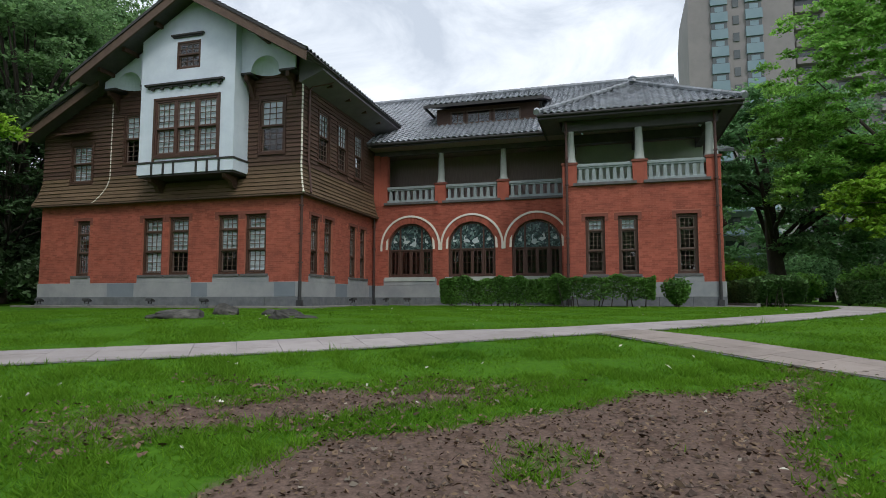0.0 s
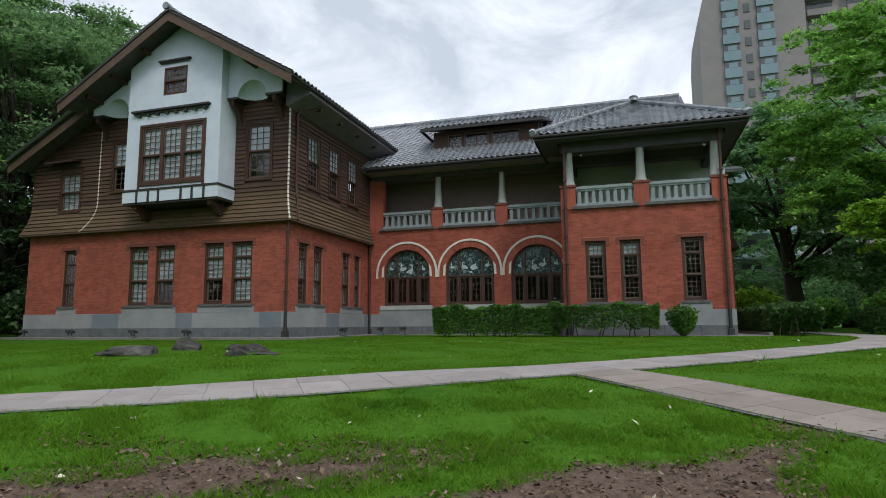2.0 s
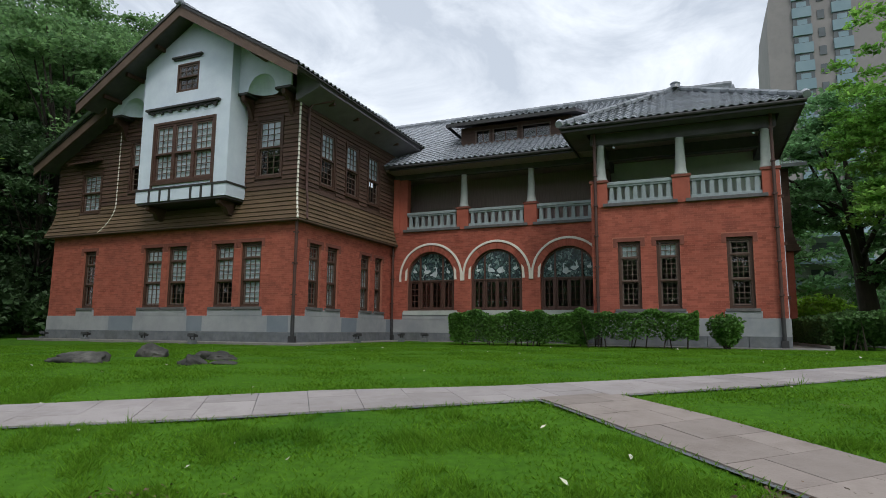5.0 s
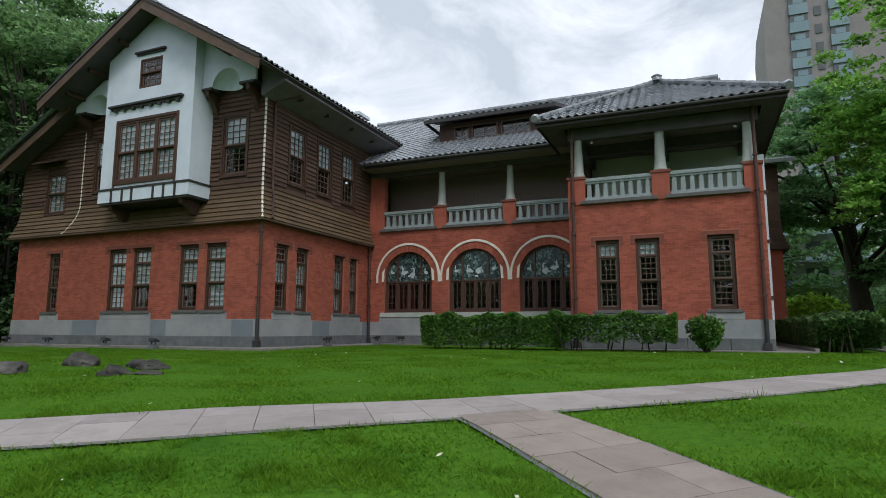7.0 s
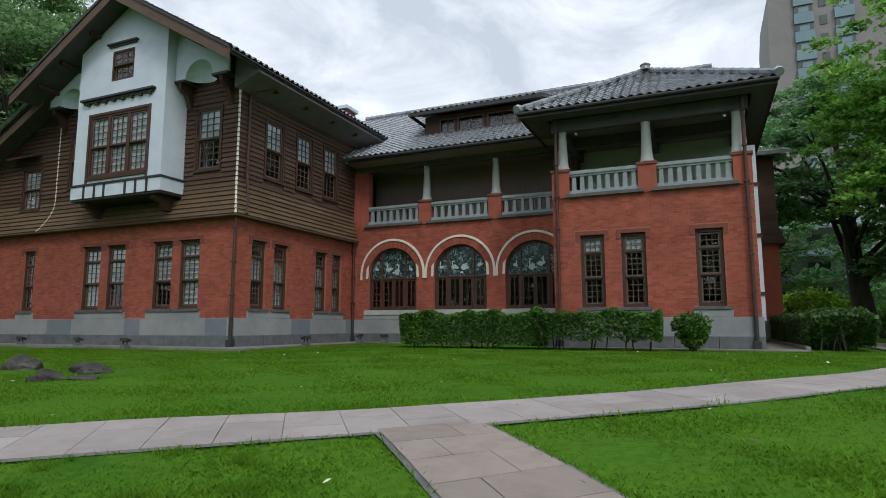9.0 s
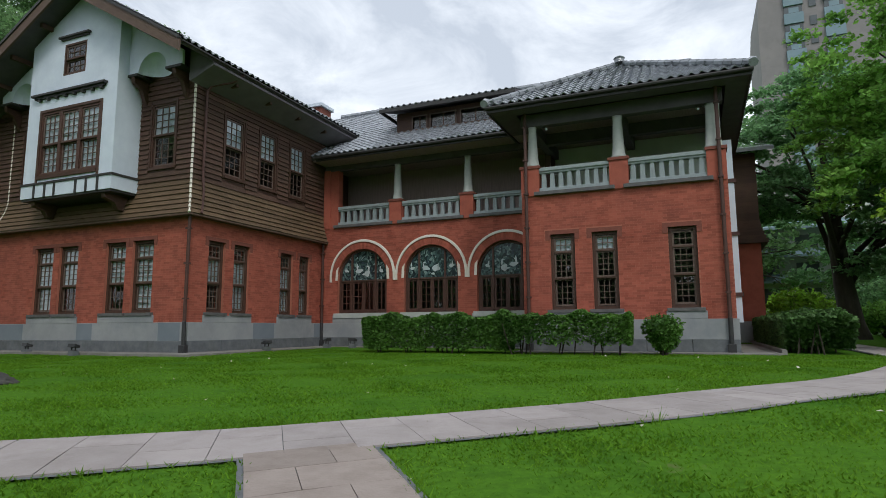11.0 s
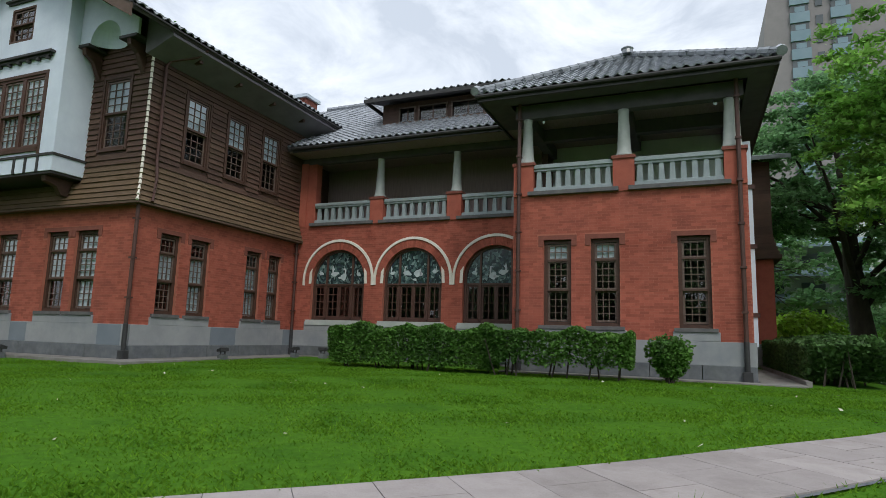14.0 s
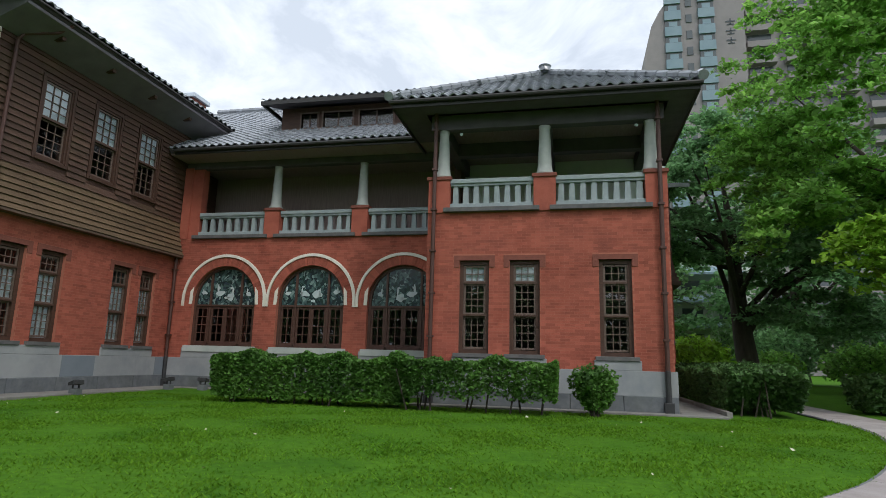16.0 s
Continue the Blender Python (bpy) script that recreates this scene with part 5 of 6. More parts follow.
def leaf_quads(centres, size, up=0.35, jitter=0.4):
    """Pointed leaves at the centres, turned at random, a little upwards."""
    n = len(centres)
    nrm = rng.normal(size=(n, 3))
    nrm[:, 2] = np.abs(nrm[:, 2]) + up
    nrm /= np.linalg.norm(nrm, axis=1, keepdims=True)
    a = np.cross(nrm, rng.normal(size=(n, 3)))
    a /= np.linalg.norm(a, axis=1, keepdims=True) + 1e-9
    b = np.cross(nrm, a)
    s = (size * (1 + jitter * rng.uniform(-1, 1, n)))[:, None]
    w = 0.3
    fold = nrm * s * 0.06
    return np.stack([centres - a * s * 0.5, centres + b * s * w - fold, centres + a * s * 0.5 - 2 * fold, centres - b * s * w - fold], 1)


def clump_points(centre, radius, count, squash=0.5):
    """Places on the outer part of a lumpy ball."""
    d = rng.normal(size=(count, 3))
    d /= np.linalg.norm(d, axis=1, keepdims=True)
    d[:, 2] = np.where(d[:, 2] < -0.3, -d[:, 2] * 0.5, d[:, 2])
    r = radius * rng.uniform(0.35, 1.12, count)[:, None]
    return np.array(centre) + d * r * np.array([1, 1, squash])


def crown_points(lobes, clump, per, fill=1.0):
    """Lumpy crown: clumps on the shells of the lobes (centre, radii), with gaps between."""
    out, hearts = [], []
    for (cx, cy, cz), (rx, ry, rz) in lobes:
        area = (rx * ry + rx * rz + ry * rz) / 3 * 4 * math.pi
        n = int(fill * area / (clump * clump * 2.2))
        d = rng.normal(size=(n, 3))
        d /= np.linalg.norm(d, axis=1, keepdims=True)
        d[:, 2] = np.where(d[:, 2] < -0.55, -d[:, 2], d[:, 2])
        wob = rng.uniform(0.62, 1.06, n)[:, None]
        p = np.array([cx, cy, cz]) + d * wob * np.array([rx, ry, rz])
        hearts.append(p)
        for q in p:
            out.append(clump_points(q, clump * rng.uniform(0.6, 1.25), int(per * rng.uniform(0.6, 1.3))))
    return np.concatenate(out), np.concatenate(hearts)


def tree(place, height, trunk_r, lobes, clump, per, leaf, mat, label, fill=1.0, lean=(0, 0), group=""):
    x, y = place
    z = gz(x, y) - 0.1
    ob = thing("tree", (x, y, z + 0.1), label, "tree", group)
    pts, hearts = crown_points(lobes, clump, per, fill)
    b = Build()
    top = Vector((x + lean[0], y + lean[1], z + height))
    base = Vector((x, y, z))
    spine = [base.lerp(top, t) + Vector((0.25 * math.sin(5 * t + x), 0.25 * math.cos(4 * t + y), 0)) * t for t in (0, 0.08, 0.25, 0.45, 0.7, 1)]
    b.tube(spine, [trunk_r * k for k in (1.35, 1.0, 0.85, 0.7, 0.45, 0.12)], 10)
    order = rng.permutation(len(hearts))[:18]
    for i in order:
        h = Vector(hearts[i])
        t = rng.uniform(0.22, 0.7)
        s = base.lerp(top, t)
        mid = s.lerp(h, 0.5) + Vector((0, 0, 0.08 * (h - s).length))
        b.tube([s, mid, h], [trunk_r * 0.42 * (1.1 - t), trunk_r * 0.25 * (1.1 - t), trunk_r * 0.06], 6)
    part("trunk", b, BARK, ob, "dark branching trunk", smooth=True)
    part("crown", quads("crown", leaf_quads(pts, leaf, 0.8), mat), None, ob, kind="stuff")
    return ob


# near tree beyond the pavilion, with a fresh green low bough
tree((14.5, 31.5), 13, 0.42, [((13.8, 31, 11.2), (6.6, 6.0, 5.0)), ((9.0, 33.5, 9.4), (2.4, 2.6, 1.8)), ((8.7, 29.6, 6.4), (1.6, 1.6, 1.0)), ((10.2, 30.0, 7.4), (2.3, 2.0, 1.3)), ((13.5, 29.5, 7.4), (3.2, 2.4, 1.4))], 0.7, 130, 0.21, LEAF_MID, "broad-crowned green tree beside the pavilion", 0.8)
tree((13.8, 26.6), 6.5, 0.16, [((9.6, 26.6, 5.2), (1.3, 1.3, 1.0)), ((11.0, 26.8, 5.6), (1.8, 1.5, 1.2)), ((10.2, 26.4, 4.1), (1.1, 1.0, 0.7)), ((12.6, 26.8, 6.4), (1.8, 1.6, 1.2))], 0.5, 90, 0.19, LEAF_LIGHT, "small fresh-green tree with drooping boughs", 1.3, lean=(-1.2, 0))
tree((-21.0, 11.0), 7.5, 0.16, [((-17.7, 13.2, 6.5), (0.7, 0.7, 0.8)), ((-20.5, 11.5, 6.6), (2.0, 1.6, 1.4))], 0.45, 80, 0.17, LEAF_LIGHT, "young fresh-green tree at the edge of the lawn", 1.2)
tree((10.4, 42.5), 11, 0.55, [((9.8, 41.5, 10.0), (6.2, 5.5, 4.6)), ((7.8, 42.0, 8.2), (2.2, 2.0, 2.0)), ((13.5, 40, 7.2), (4, 3.5, 2.6)), ((13.0, 41.5, 4.6), (2.6, 2.0, 1.3))], 0.9, 120, 0.26, LEAF_DARK, "dark spreading tree with a forked trunk", 1.2, lean=(-1.0, 0))
tree((22, 39), 13, 0.4, [((22, 39, 9), (6, 6, 6)), ((18, 37, 5), (3, 3, 2.4))], 1.1, 90, 0.36, LEAF_MID, "tall green tree in the garden", 1.1)
tree((30, 44), 16, 0.5, [((30, 44, 10), (8, 7, 7.5))], 1.4, 80, 0.45, LEAF_FOREST, "tall green tree in the garden", 1.1)
tree((17, 56), 15, 0.5, [((17, 56, 8.5), (8, 6, 6.5))], 1.4, 80, 0.45, LEAF_DARK, "dark tree at the back of the garden", 1.1)
tree((5, 62), 12, 0.4, [((6, 62, 7), (6, 5, 4.6))], 1.3, 70, 0.42, LEAF_FOREST, "tree at the back of the garden", 1.0)
# wooded slope behind the left wing
for (x, y), h, r in (((-32.0, 26), 17.5, 6.0), ((-38, 25), 15, 6.0), ((-39, 34), 20, 7.5), ((-34, 40), 14, 6.5), ((-47, 30), 19, 8), ((-46, 44), 22, 8.5), ((-58, 38), 22, 9)):
    z = gz(x, y)
    tree((x, y), h * 0.9, 0.45, [((x, y, z + h - r * 0.95), (r, r, r * 0.95))], 1.3, 170, 0.28, LEAF_FOREST, "tall dark green tree on the wooded slope", 1.2, group="trees on the wooded slope")
    # lower crowns take the leaf colour that already holds their shade
    low_x, low_y = x + r * 0.35, y - r * 0.4
    tree((low_x, low_y), h * 0.5, 0.2, [((low_x, low_y, z + h * 0.36), (r * 0.75, r * 0.7, h * 0.26))], 1.1, 120, 0.27, LEAF_UNDER, "low tree under the slope, shade put into its leaf colour", 1.2, group="shaded trees under the slope")
# unseen trees added behind the walker to darken the window reflections
for x, y in ((-26, -14), (-14, -19), (-2, -16), (10, -20), (22, -13), (34, -4), (-38, -4), (-32, -25), (-20, -29), (-8, -28), (4, -30), (16, -29), (28, -24)):
    tree((x, y), 9, 0.4, [((x, y, 5.2 if y > -22 else 7.5), (6.5, 5, 4.6 if y > -22 else 6.6))], 1.8, 75, 0.6, LEAF_FOREST, "unseen tree behind the walker", 1.9, group="trees on the near side")

# unseen trees added on the left to keep sky light off the wing
for x, y, h in ((-28, 7, 15), (-25, -3, 14), (-33, 13, 16)):
    tree((x, y), h * 0.9, 0.45, [((x, y, h - 5.5), (6, 5.5, 5.2))], 1.6, 80, 0.5, LEAF_FOREST, "unseen tall tree shading the left wing", 1.6, group="trees on the near side")


def shrub(place, radii, count, leaf, mat, label, name="shrub", group=""):
    x, y = place
    z = gz(x, y)
    ob = thing(name, (x, y, z), label, "shrub", group)
    b = Build()
    for k in range(6):
        t = 2 * math.pi * k / 6 + x
        b.tube([(x + 0.05 * math.cos(t), y + 0.05 * math.sin(t), z - 0.05), (x + radii[0] * 0.3 * math.cos(t), y + radii[1] * 0.3 * math.sin(t), z + radii[2] * 0.7), (x + radii[0] * 0.6 * math.cos(t), y + radii[1] * 0.6 * math.sin(t), z + radii[2] * 1.3)], [0.03, 0.022, 0.01], 5)
    part("stems", b, BARK, ob, kind="stuff")
    d = rng.normal(size=(count, 3))
    d /= np.linalg.norm(d, axis=1, keepdims=True)
    w = 0.85 + 0.15 * np.sin(d[:, 0] * 7 + x) * np.cos(d[:, 1] * 6 + y)
    r = (rng.uniform(0.3, 1.05, count) ** 0.6 * w)[:, None]
    p = np.array([x, y, z + radii[2]]) + d * r * np.array(radii)
    p = p[p[:, 2] > z + 0.06]
    if name == "bush":
        k = 0.45 + 0.62 * np.clip((p[:, 2] - z) / (2 * radii[2]), 0, 1)
        p[:, 0], p[:, 1] = x + (p[:, 0] - x) * k * 1.15, y + (p[:, 1] - y) * k * 1.15
    part("leaves", quads("leaves", leaf_quads(p, leaf), mat), None, ob, kind="stuff")
    return ob


for x, y, rx, rz, mat in ((8.6, 47, 2.2, 1.5, LEAF_LIGHT), (7.5, 39.8, 1.5, 1.25, LEAF_LIGHT), (12.5, 46, 1.6, 1.1, LEAF_MID), (16, 44, 2.2, 1.3, LEAF_MID), (20, 43, 2.4, 1.5, LEAF_DARK), (25, 40, 2.6, 1.6, LEAF_MID), (14, 50, 2.4, 2.0, LEAF_DARK), (22, 50, 3, 2.2, LEAF_DARK), (15, 55, 4, 3, LEAF_FOREST), (22, 56, 4.5, 3.4, LEAF_DARK), (30, 52, 4.5, 3.4, LEAF_FOREST), (38, 50, 5, 3.6, LEAF_DARK), (17, 40, 2.0, 1.2, LEAF_MID), (29, 36, 3, 2, LEAF_MID)):
    shrub((x, y), (rx, rx, rz), int(1200 + 420 * rx * rx), 0.2 + 0.02 * rx, mat, "fresh light-green broad-leaved garden shrub" if mat is LEAF_LIGHT else "dense dark green garden shrub", group="garden shrubs")
# all but one of these shrubs use the leaf colour with shade in it
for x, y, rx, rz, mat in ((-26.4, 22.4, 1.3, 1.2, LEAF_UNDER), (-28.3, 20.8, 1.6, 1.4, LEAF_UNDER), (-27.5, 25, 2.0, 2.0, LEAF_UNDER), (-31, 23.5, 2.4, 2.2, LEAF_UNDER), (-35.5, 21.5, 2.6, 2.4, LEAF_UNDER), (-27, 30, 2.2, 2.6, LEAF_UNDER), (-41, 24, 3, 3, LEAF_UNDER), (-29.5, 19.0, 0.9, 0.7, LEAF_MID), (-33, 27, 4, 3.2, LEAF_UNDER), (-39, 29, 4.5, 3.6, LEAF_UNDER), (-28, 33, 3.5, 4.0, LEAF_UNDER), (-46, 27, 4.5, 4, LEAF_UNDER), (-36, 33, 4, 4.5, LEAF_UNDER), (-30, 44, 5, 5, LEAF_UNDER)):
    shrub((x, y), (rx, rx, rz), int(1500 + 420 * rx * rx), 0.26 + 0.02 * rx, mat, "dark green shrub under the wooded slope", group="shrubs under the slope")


def hedge(x0, x1, y0, y1, h, mat, label, count, leaf=0.085, bare=0.1):
    """Clipped hedge: stems and a leafy skin with an uneven outline."""
    cx, cy = (x0 + x1) / 2, (y0 + y1) / 2
    z = gz(cx, cy)
    ob = thing("hedge", (cx, cy, z), label, "hedge")
    for k in range(int(max(x1 - x0, y1 - y0) / 0.28)):
        px, py = rng.uniform(x0 + 0.2, x1 - 0.2), rng.uniform(y0 + 0.2, y1 - 0.2)
        q = rng.uniform(-0.25, 0.25, 2)
        stem = Build().tube([(px, py, z - 0.05), (px + q[0] * 0.5, py + q[1] * 0.5, z + h * 0.35), (px + q[0], py + q[1], z + h * 0.8)], [0.024, 0.018, 0.009], 5)
        part("stem", stem, BARK, ob)
    p = rng.uniform(0, 1, (count, 3))
    side = rng.integers(0, 5, count)
    p[side == 0, 2] = 1 - rng.exponential(0.07, (side == 0).sum())
    p[side == 1, 1] = rng.exponential(0.08, (side == 1).sum())
    p[side == 2, 0] = rng.exponential(0.03, (side == 2).sum())
    p[side == 3, 0] = 1 - rng.exponential(0.03, (side == 3).sum())
    X, Y = x0 + p[:, 0] * (x1 - x0), y0 + p[:, 1] * (y1 - y0)
    lump = 0.07 * np.sin(X * 3.1 + 1) + 0.06 * np.sin(Y * 2.7 + X * 5.3) + 0.05 * np.sin(X * 8.7)
    low = bare + (0.16 + bare) * np.abs(np.sin(X * 2.3 + Y)) * rng.uniform(0, 1, count)
    Z = z + low + np.clip(p[:, 2], 0, 1.02) * (h - low) * (1 + lump)
    inset = 0.22 * (1 - np.clip(p[:, 2], 0, 1)) ** 1.5 + 0.10 * np.clip(p[:, 2] - 0.85, 0, 1) / 0.15
    Y = cy + (Y - cy) * (1 - inset * 0.6) + lump * 0.5
    X = cx + (X - cx) * (1 - inset * 0.08)
    pts = np.stack([X, Y, Z], 1)
    part("leaves", quads("leaves", leaf_quads(pts, leaf, 0.5), mat), None, ob, kind="stuff")


hedge(-6.6, -1.9, 23.1, 24.35, 1.12, LEAF_HEDGE, "clipped green hedge below the arcade windows", 34000, 0.095)
hedge(-1.95, 1.55, 23.0, 24.0, 1.12, LEAF_HEDGE, "thinner green hedge with bare stems below the pavilion", 15000, 0.095, 0.26)
hedge(5.35, 7.0, 24.9, 37, 1.1, LEAF_HEDGE_DARK, "low dark hedge beside the side path", 30000, 0.12)
hedge(9.0, 22, 27.2, 28.8, 1.0, LEAF_HEDGE_DARK, "low dark hedge across the path", 22000, 0.13)
shrub((2.32, 23.7), (0.62, 0.5, 0.58), 4200, 0.095, LEAF_HEDGE, "small rounded bush before the pavilion wall", "bush")


# ---- rocks and floodlights ----
def rock(place, size, turn, seed, label, wedge=0.0):
    x, y = place
    bm = bmesh.new()
    bmesh.ops.create_icosphere(bm, subdivisions=4, radius=1)
    for v in bm.verts:
        n = noise.noise(v.co * 1.3 + Vector((seed, 0, 0))) * 0.45 + noise.noise(v.co * 3.4 + Vector((0, seed, 0))) * 0.16 + noise.noise(v.co * 9 + Vector((0, 0, seed))) * 0.04
        v.co = v.co * (1 + n)
        cut = Vector((0.35, -0.5, 0.8)).normalized()
        v.co -= cut * max(0.0, v.co.dot(cut) - 0.62)
        v.co.z *= 1 + wedge * v.co.x
        v.co.z = max(v.co.z, -0.35)
        v.co.x, v.co.y, v.co.z = v.co.x * size[0], v.co.y * size[1], v.co.z * size[2]
        v.co *= 0.8
    me = bpy.data.meshes.new("rock")
    bm.to_mesh(me)
    bm.free()
    me.materials.append(ROCK)
    me.polygons.foreach_set("use_smooth", [True] * len(me.polygons))
    ob = new("rock", me)
    ob.matrix_basis = pose(x, y, gz(x, y) + size[2] * 0.2, 0, 0, turn)
    return tagged(ob, label, "rock", "rocks on the lawn")


rock((-9.25, 11.15), (0.8, 0.3, 0.2), 8, 1.3, "long low wedge-shaped dark rock lying in the lawn", 0.55)
rock((-8.95, 12.6), (0.33, 0.28, 0.27), 40, 4.1, "dark rounded rock in the lawn")
rock((-6.98, 11.75), (0.28, 0.22, 0.18), 80, 7.7, "small dark rock in the lawn")
rock((-8.0, 13.1), (0.3, 0.22, 0.15), -15, 9.2, "small grey rock half sunk in the lawn")
rock((-7.35, 12.8), (0.38, 0.26, 0.18), 25, 12.6, "dark mossy rock in the lawn")
rock((-6.55, 12.05), (0.36, 0.2, 0.07), 5, 15.1, "flat dark stone slab in the lawn")


def floodlight(x, y, turn):
    z = max(gz(x, y), 1.0)
    ob = thing("floodlight", (x, y, z), "small black floodlight on a stub post by the wall", "floodlight", "floodlights along the wall")
    part("post", Build().box(-0.11, 0.11, -0.11, 0.11, -0.1, 0.16), STONE, ob, "grey concrete stub", at=pose(x, y, z), bevel=0.01)
    part("bracket", Build().box(-0.09, -0.07, -0.02, 0.02, 0.16, 0.3).box(0.07, 0.09, -0.02, 0.02, 0.16, 0.3).box(-0.09, 0.09, -0.03, 0.03, 0.155, 0.175), PIPE_BLACK, ob, at=pose(x, y, z, 0, 0, turn))
    part("lamp_head", Build().prism([(-0.15, -0.1, 0.27), (-0.15, 0.1, 0.24), (-0.15, 0.12, 0.31), (-0.15, -0.08, 0.38)], (0.3, 0, 0)), PIPE_BLACK, ob, "black lamp housing", at=pose(x, y, z, 0, 0, turn), bevel=0.01)


for x, y, t in ((-23.2, 19.9, 0), (-20.6, 19.8, 8), (-17.5, 19.8, -6), (-14.8, 19.5, 4), (-10.35, 23.2, 80), (-10.2, 26.6, 90), (-9.3, 27.0, 0)):
    floodlight(x, y, t)
PX, PY = 2.98, 6.5
PZ = gz(PX, PY)
pst = thing("bollard", (PX, PY, PZ), "dark square garden bollard with a pale cap by the path", "bollard")
part("post", Build().box(PX - 0.12, PX + 0.12, PY - 0.12, PY + 0.12, PZ - 0.1, PZ + 0.68), PIPE_BLACK, pst, bevel=0.012)
part("cap", Build().box(PX - 0.17, PX + 0.17, PY - 0.17, PY + 0.17, PZ + 0.68, PZ + 0.75), KERB, pst, "pale mossy cap", bevel=0.012)

# ---- tower block far behind ----
tower = thing("apartment_tower", (31, 140, 1.4), "taupe high-rise apartment tower with pale blue panels", "tower")
K = 1.25


def far(build):
    """Sets the block at its distance."""
    build.v = [(x * K + 0.7, y * K, 1.5 + (z - 1.5) * K) for x, y, z in build.v]
    return build


prof = [(13.4, 1.4), (30, 1.4), (30, 68), (20.5, 68), (18.6, 66.2), (17.3, 64.9), (16.3, 63.6), (14.9, 60.8), (13.8, 55.8), (13.4, 51)]
part("wall", far(Build().prism([(x, 110, z) for x, z in prof], (0, 16, 0))), TOWER, tower, "taupe tiled tower wall")
part("wall", far(Build().box(30, 62, 114, 126, 1.4, 70)), TOWER, tower, "taupe tiled rear block")
for k in range(19):
    z = 8.45 + 3.05 * k
    for a, b in ((17.2, 19.7), (22.7, 25.15)):
        w = part("window", far(Build().box(a, b, 109.75, 110.1, z, z + 1.25)), TOWER_DARK, tower, "dark strip window")
        part("pane", far(Build().box(a + 0.6, b - 0.5, 109.72, 109.74, z + 0.1, z + 0.95)), TOWER_PANEL, w, "pale curtained pane")
        part("panel", far(Build().box(a - 0.1, b + 0.1, 109.5, 110.1, z + 1.27, z + 3.0)), TOWER_PANEL, tower, "pale blue spandrel panel")
    part("window", far(Build().box(20.65, 21.6, 109.85, 110.1, z + 0.7, z + 2.2)), TOWER_DARK, tower, "small dark window")
    for a in (31, 37, 43, 49):
        bal = part("balcony", far(Build().box(a, a + 4.6, 112.6, 114.1, z - 0.3, z + 0.8)), TOWER, tower, "taupe balcony")
        part("window", far(Build().box(a + 0.4, a + 4.2, 113.9, 114.05, z + 0.85, z + 2.5)), TOWER_DARK, tower, "dark balcony window")
for k in range(3):
    sign = Build()
    zz = 60.5 - k * 1.75
    sign.box(27.0, 28.5, 109.9, 110.05, zz, zz + 0.2).box(27.65, 27.85, 109.9, 110.05, zz - 0.5, zz + 0.6).box(27.2, 28.3, 109.9, 110.05, zz - 0.55, zz - 0.38)
    part("sign", far(sign), TOWER_DARK, tower, "dark sign strokes")
# low pale building glimpsed under the trees
low = thing("low_building", (10, 60, 1.4), "pale three-storey building with teal awnings behind the trees", "building")
part("wall", Build().box(4, 17, 66, 72, 1.2, 12.6), PALE_WALL, low)
for z in (5.6, 7.8, 10.2):
    part("awning", Build().prism([(5, 64.5, z), (5, 66, z + 0.7), (5, 66, z + 0.9), (5, 64.5, z + 0.2)], (11, 0, 0)), TOWER_PANEL, low, "teal awning")
    for k in range(4):
        part("window", Build().box(5.2 + 3 * k, 6.9 + 3 * k, 65.9, 66.05, z - 1.9, z - 0.4), TOWER_DARK, low)


# ---- turf, fallen leaves and stones ----
def turf():
    """Blades of grass, dense near the path, none on slabs, worn earth or under the house."""
    n = 800000
    x = rng.uniform(-18, 13, n)
    y = -2.0 + 27.0 * rng.uniform(0, 1, n) ** 1.25
    keep = rng.uniform(0, 1, n) * 0.75 > worn_amount(x, y) - 0.02 + 0.25 * np.sin(x * 4.1) * np.sin(y * 5.3) * (worn_amount(x, y) > 0.1)
    keep &= ~((x < AX + 1.15) & (y > AY - 1.02)) & ~((x > CX0 - 0.25) & (x < CX1 + 1.1) & (y > CY - 0.65))
    keep &= (y < 12) | (rng.uniform(0, 1, n) < 0.6)
    x, y = x[keep], y[keep]
    near = np.full(len(x), 9.0)
    for k, (px, py) in enumerate(path_places):
        d = np.hypot(x - px, y - py) + (0.09 if k >= len(path_main) else 0.0)
        near = np.minimum(near, d)
    ok = near > 0.66
    x, y, near = x[ok], y[ok], near[ok]
    m = len(x)
    z = ground_z(x, y) - 0.012
    patch = 0.5 + 0.2 * np.sin(x * 1.7 + np.sin(y * 1.1) * 2) * np.cos(y * 1.9 + x * 0.6) + 0.2 * np.sin(x * 5.3 - y * 3.7) * np.sin(y * 6.1 + x)
    h = (0.02 + 0.024 * patch) * rng.uniform(0.6, 1.5, m) + 0.05 * (near < 0.74) * rng.uniform(0, 1, m) + 0.03 * (y < 6) * rng.uniform(0, 1, m) ** 2
    w = 0.006 + 0.0008 * y
    t = rng.uniform(0, 2 * math.pi, m)
    lean = rng.normal(size=(m, 2)) * (h * 0.8)[:, None]
    dx, dy = np.cos(t) * w, np.sin(t) * w
    v = np.stack([np.stack([x - dx, y - dy, z], 1), np.stack([x + dx, y + dy, z], 1), np.stack([x + lean[:, 0], y + lean[:, 1], z + h], 1)], 1)
    ob = new("grass", quads("grass", v, BLADE, 3))
    tagged(ob, "short green lawn grass blades", "grass", kind="stuff")


turf()


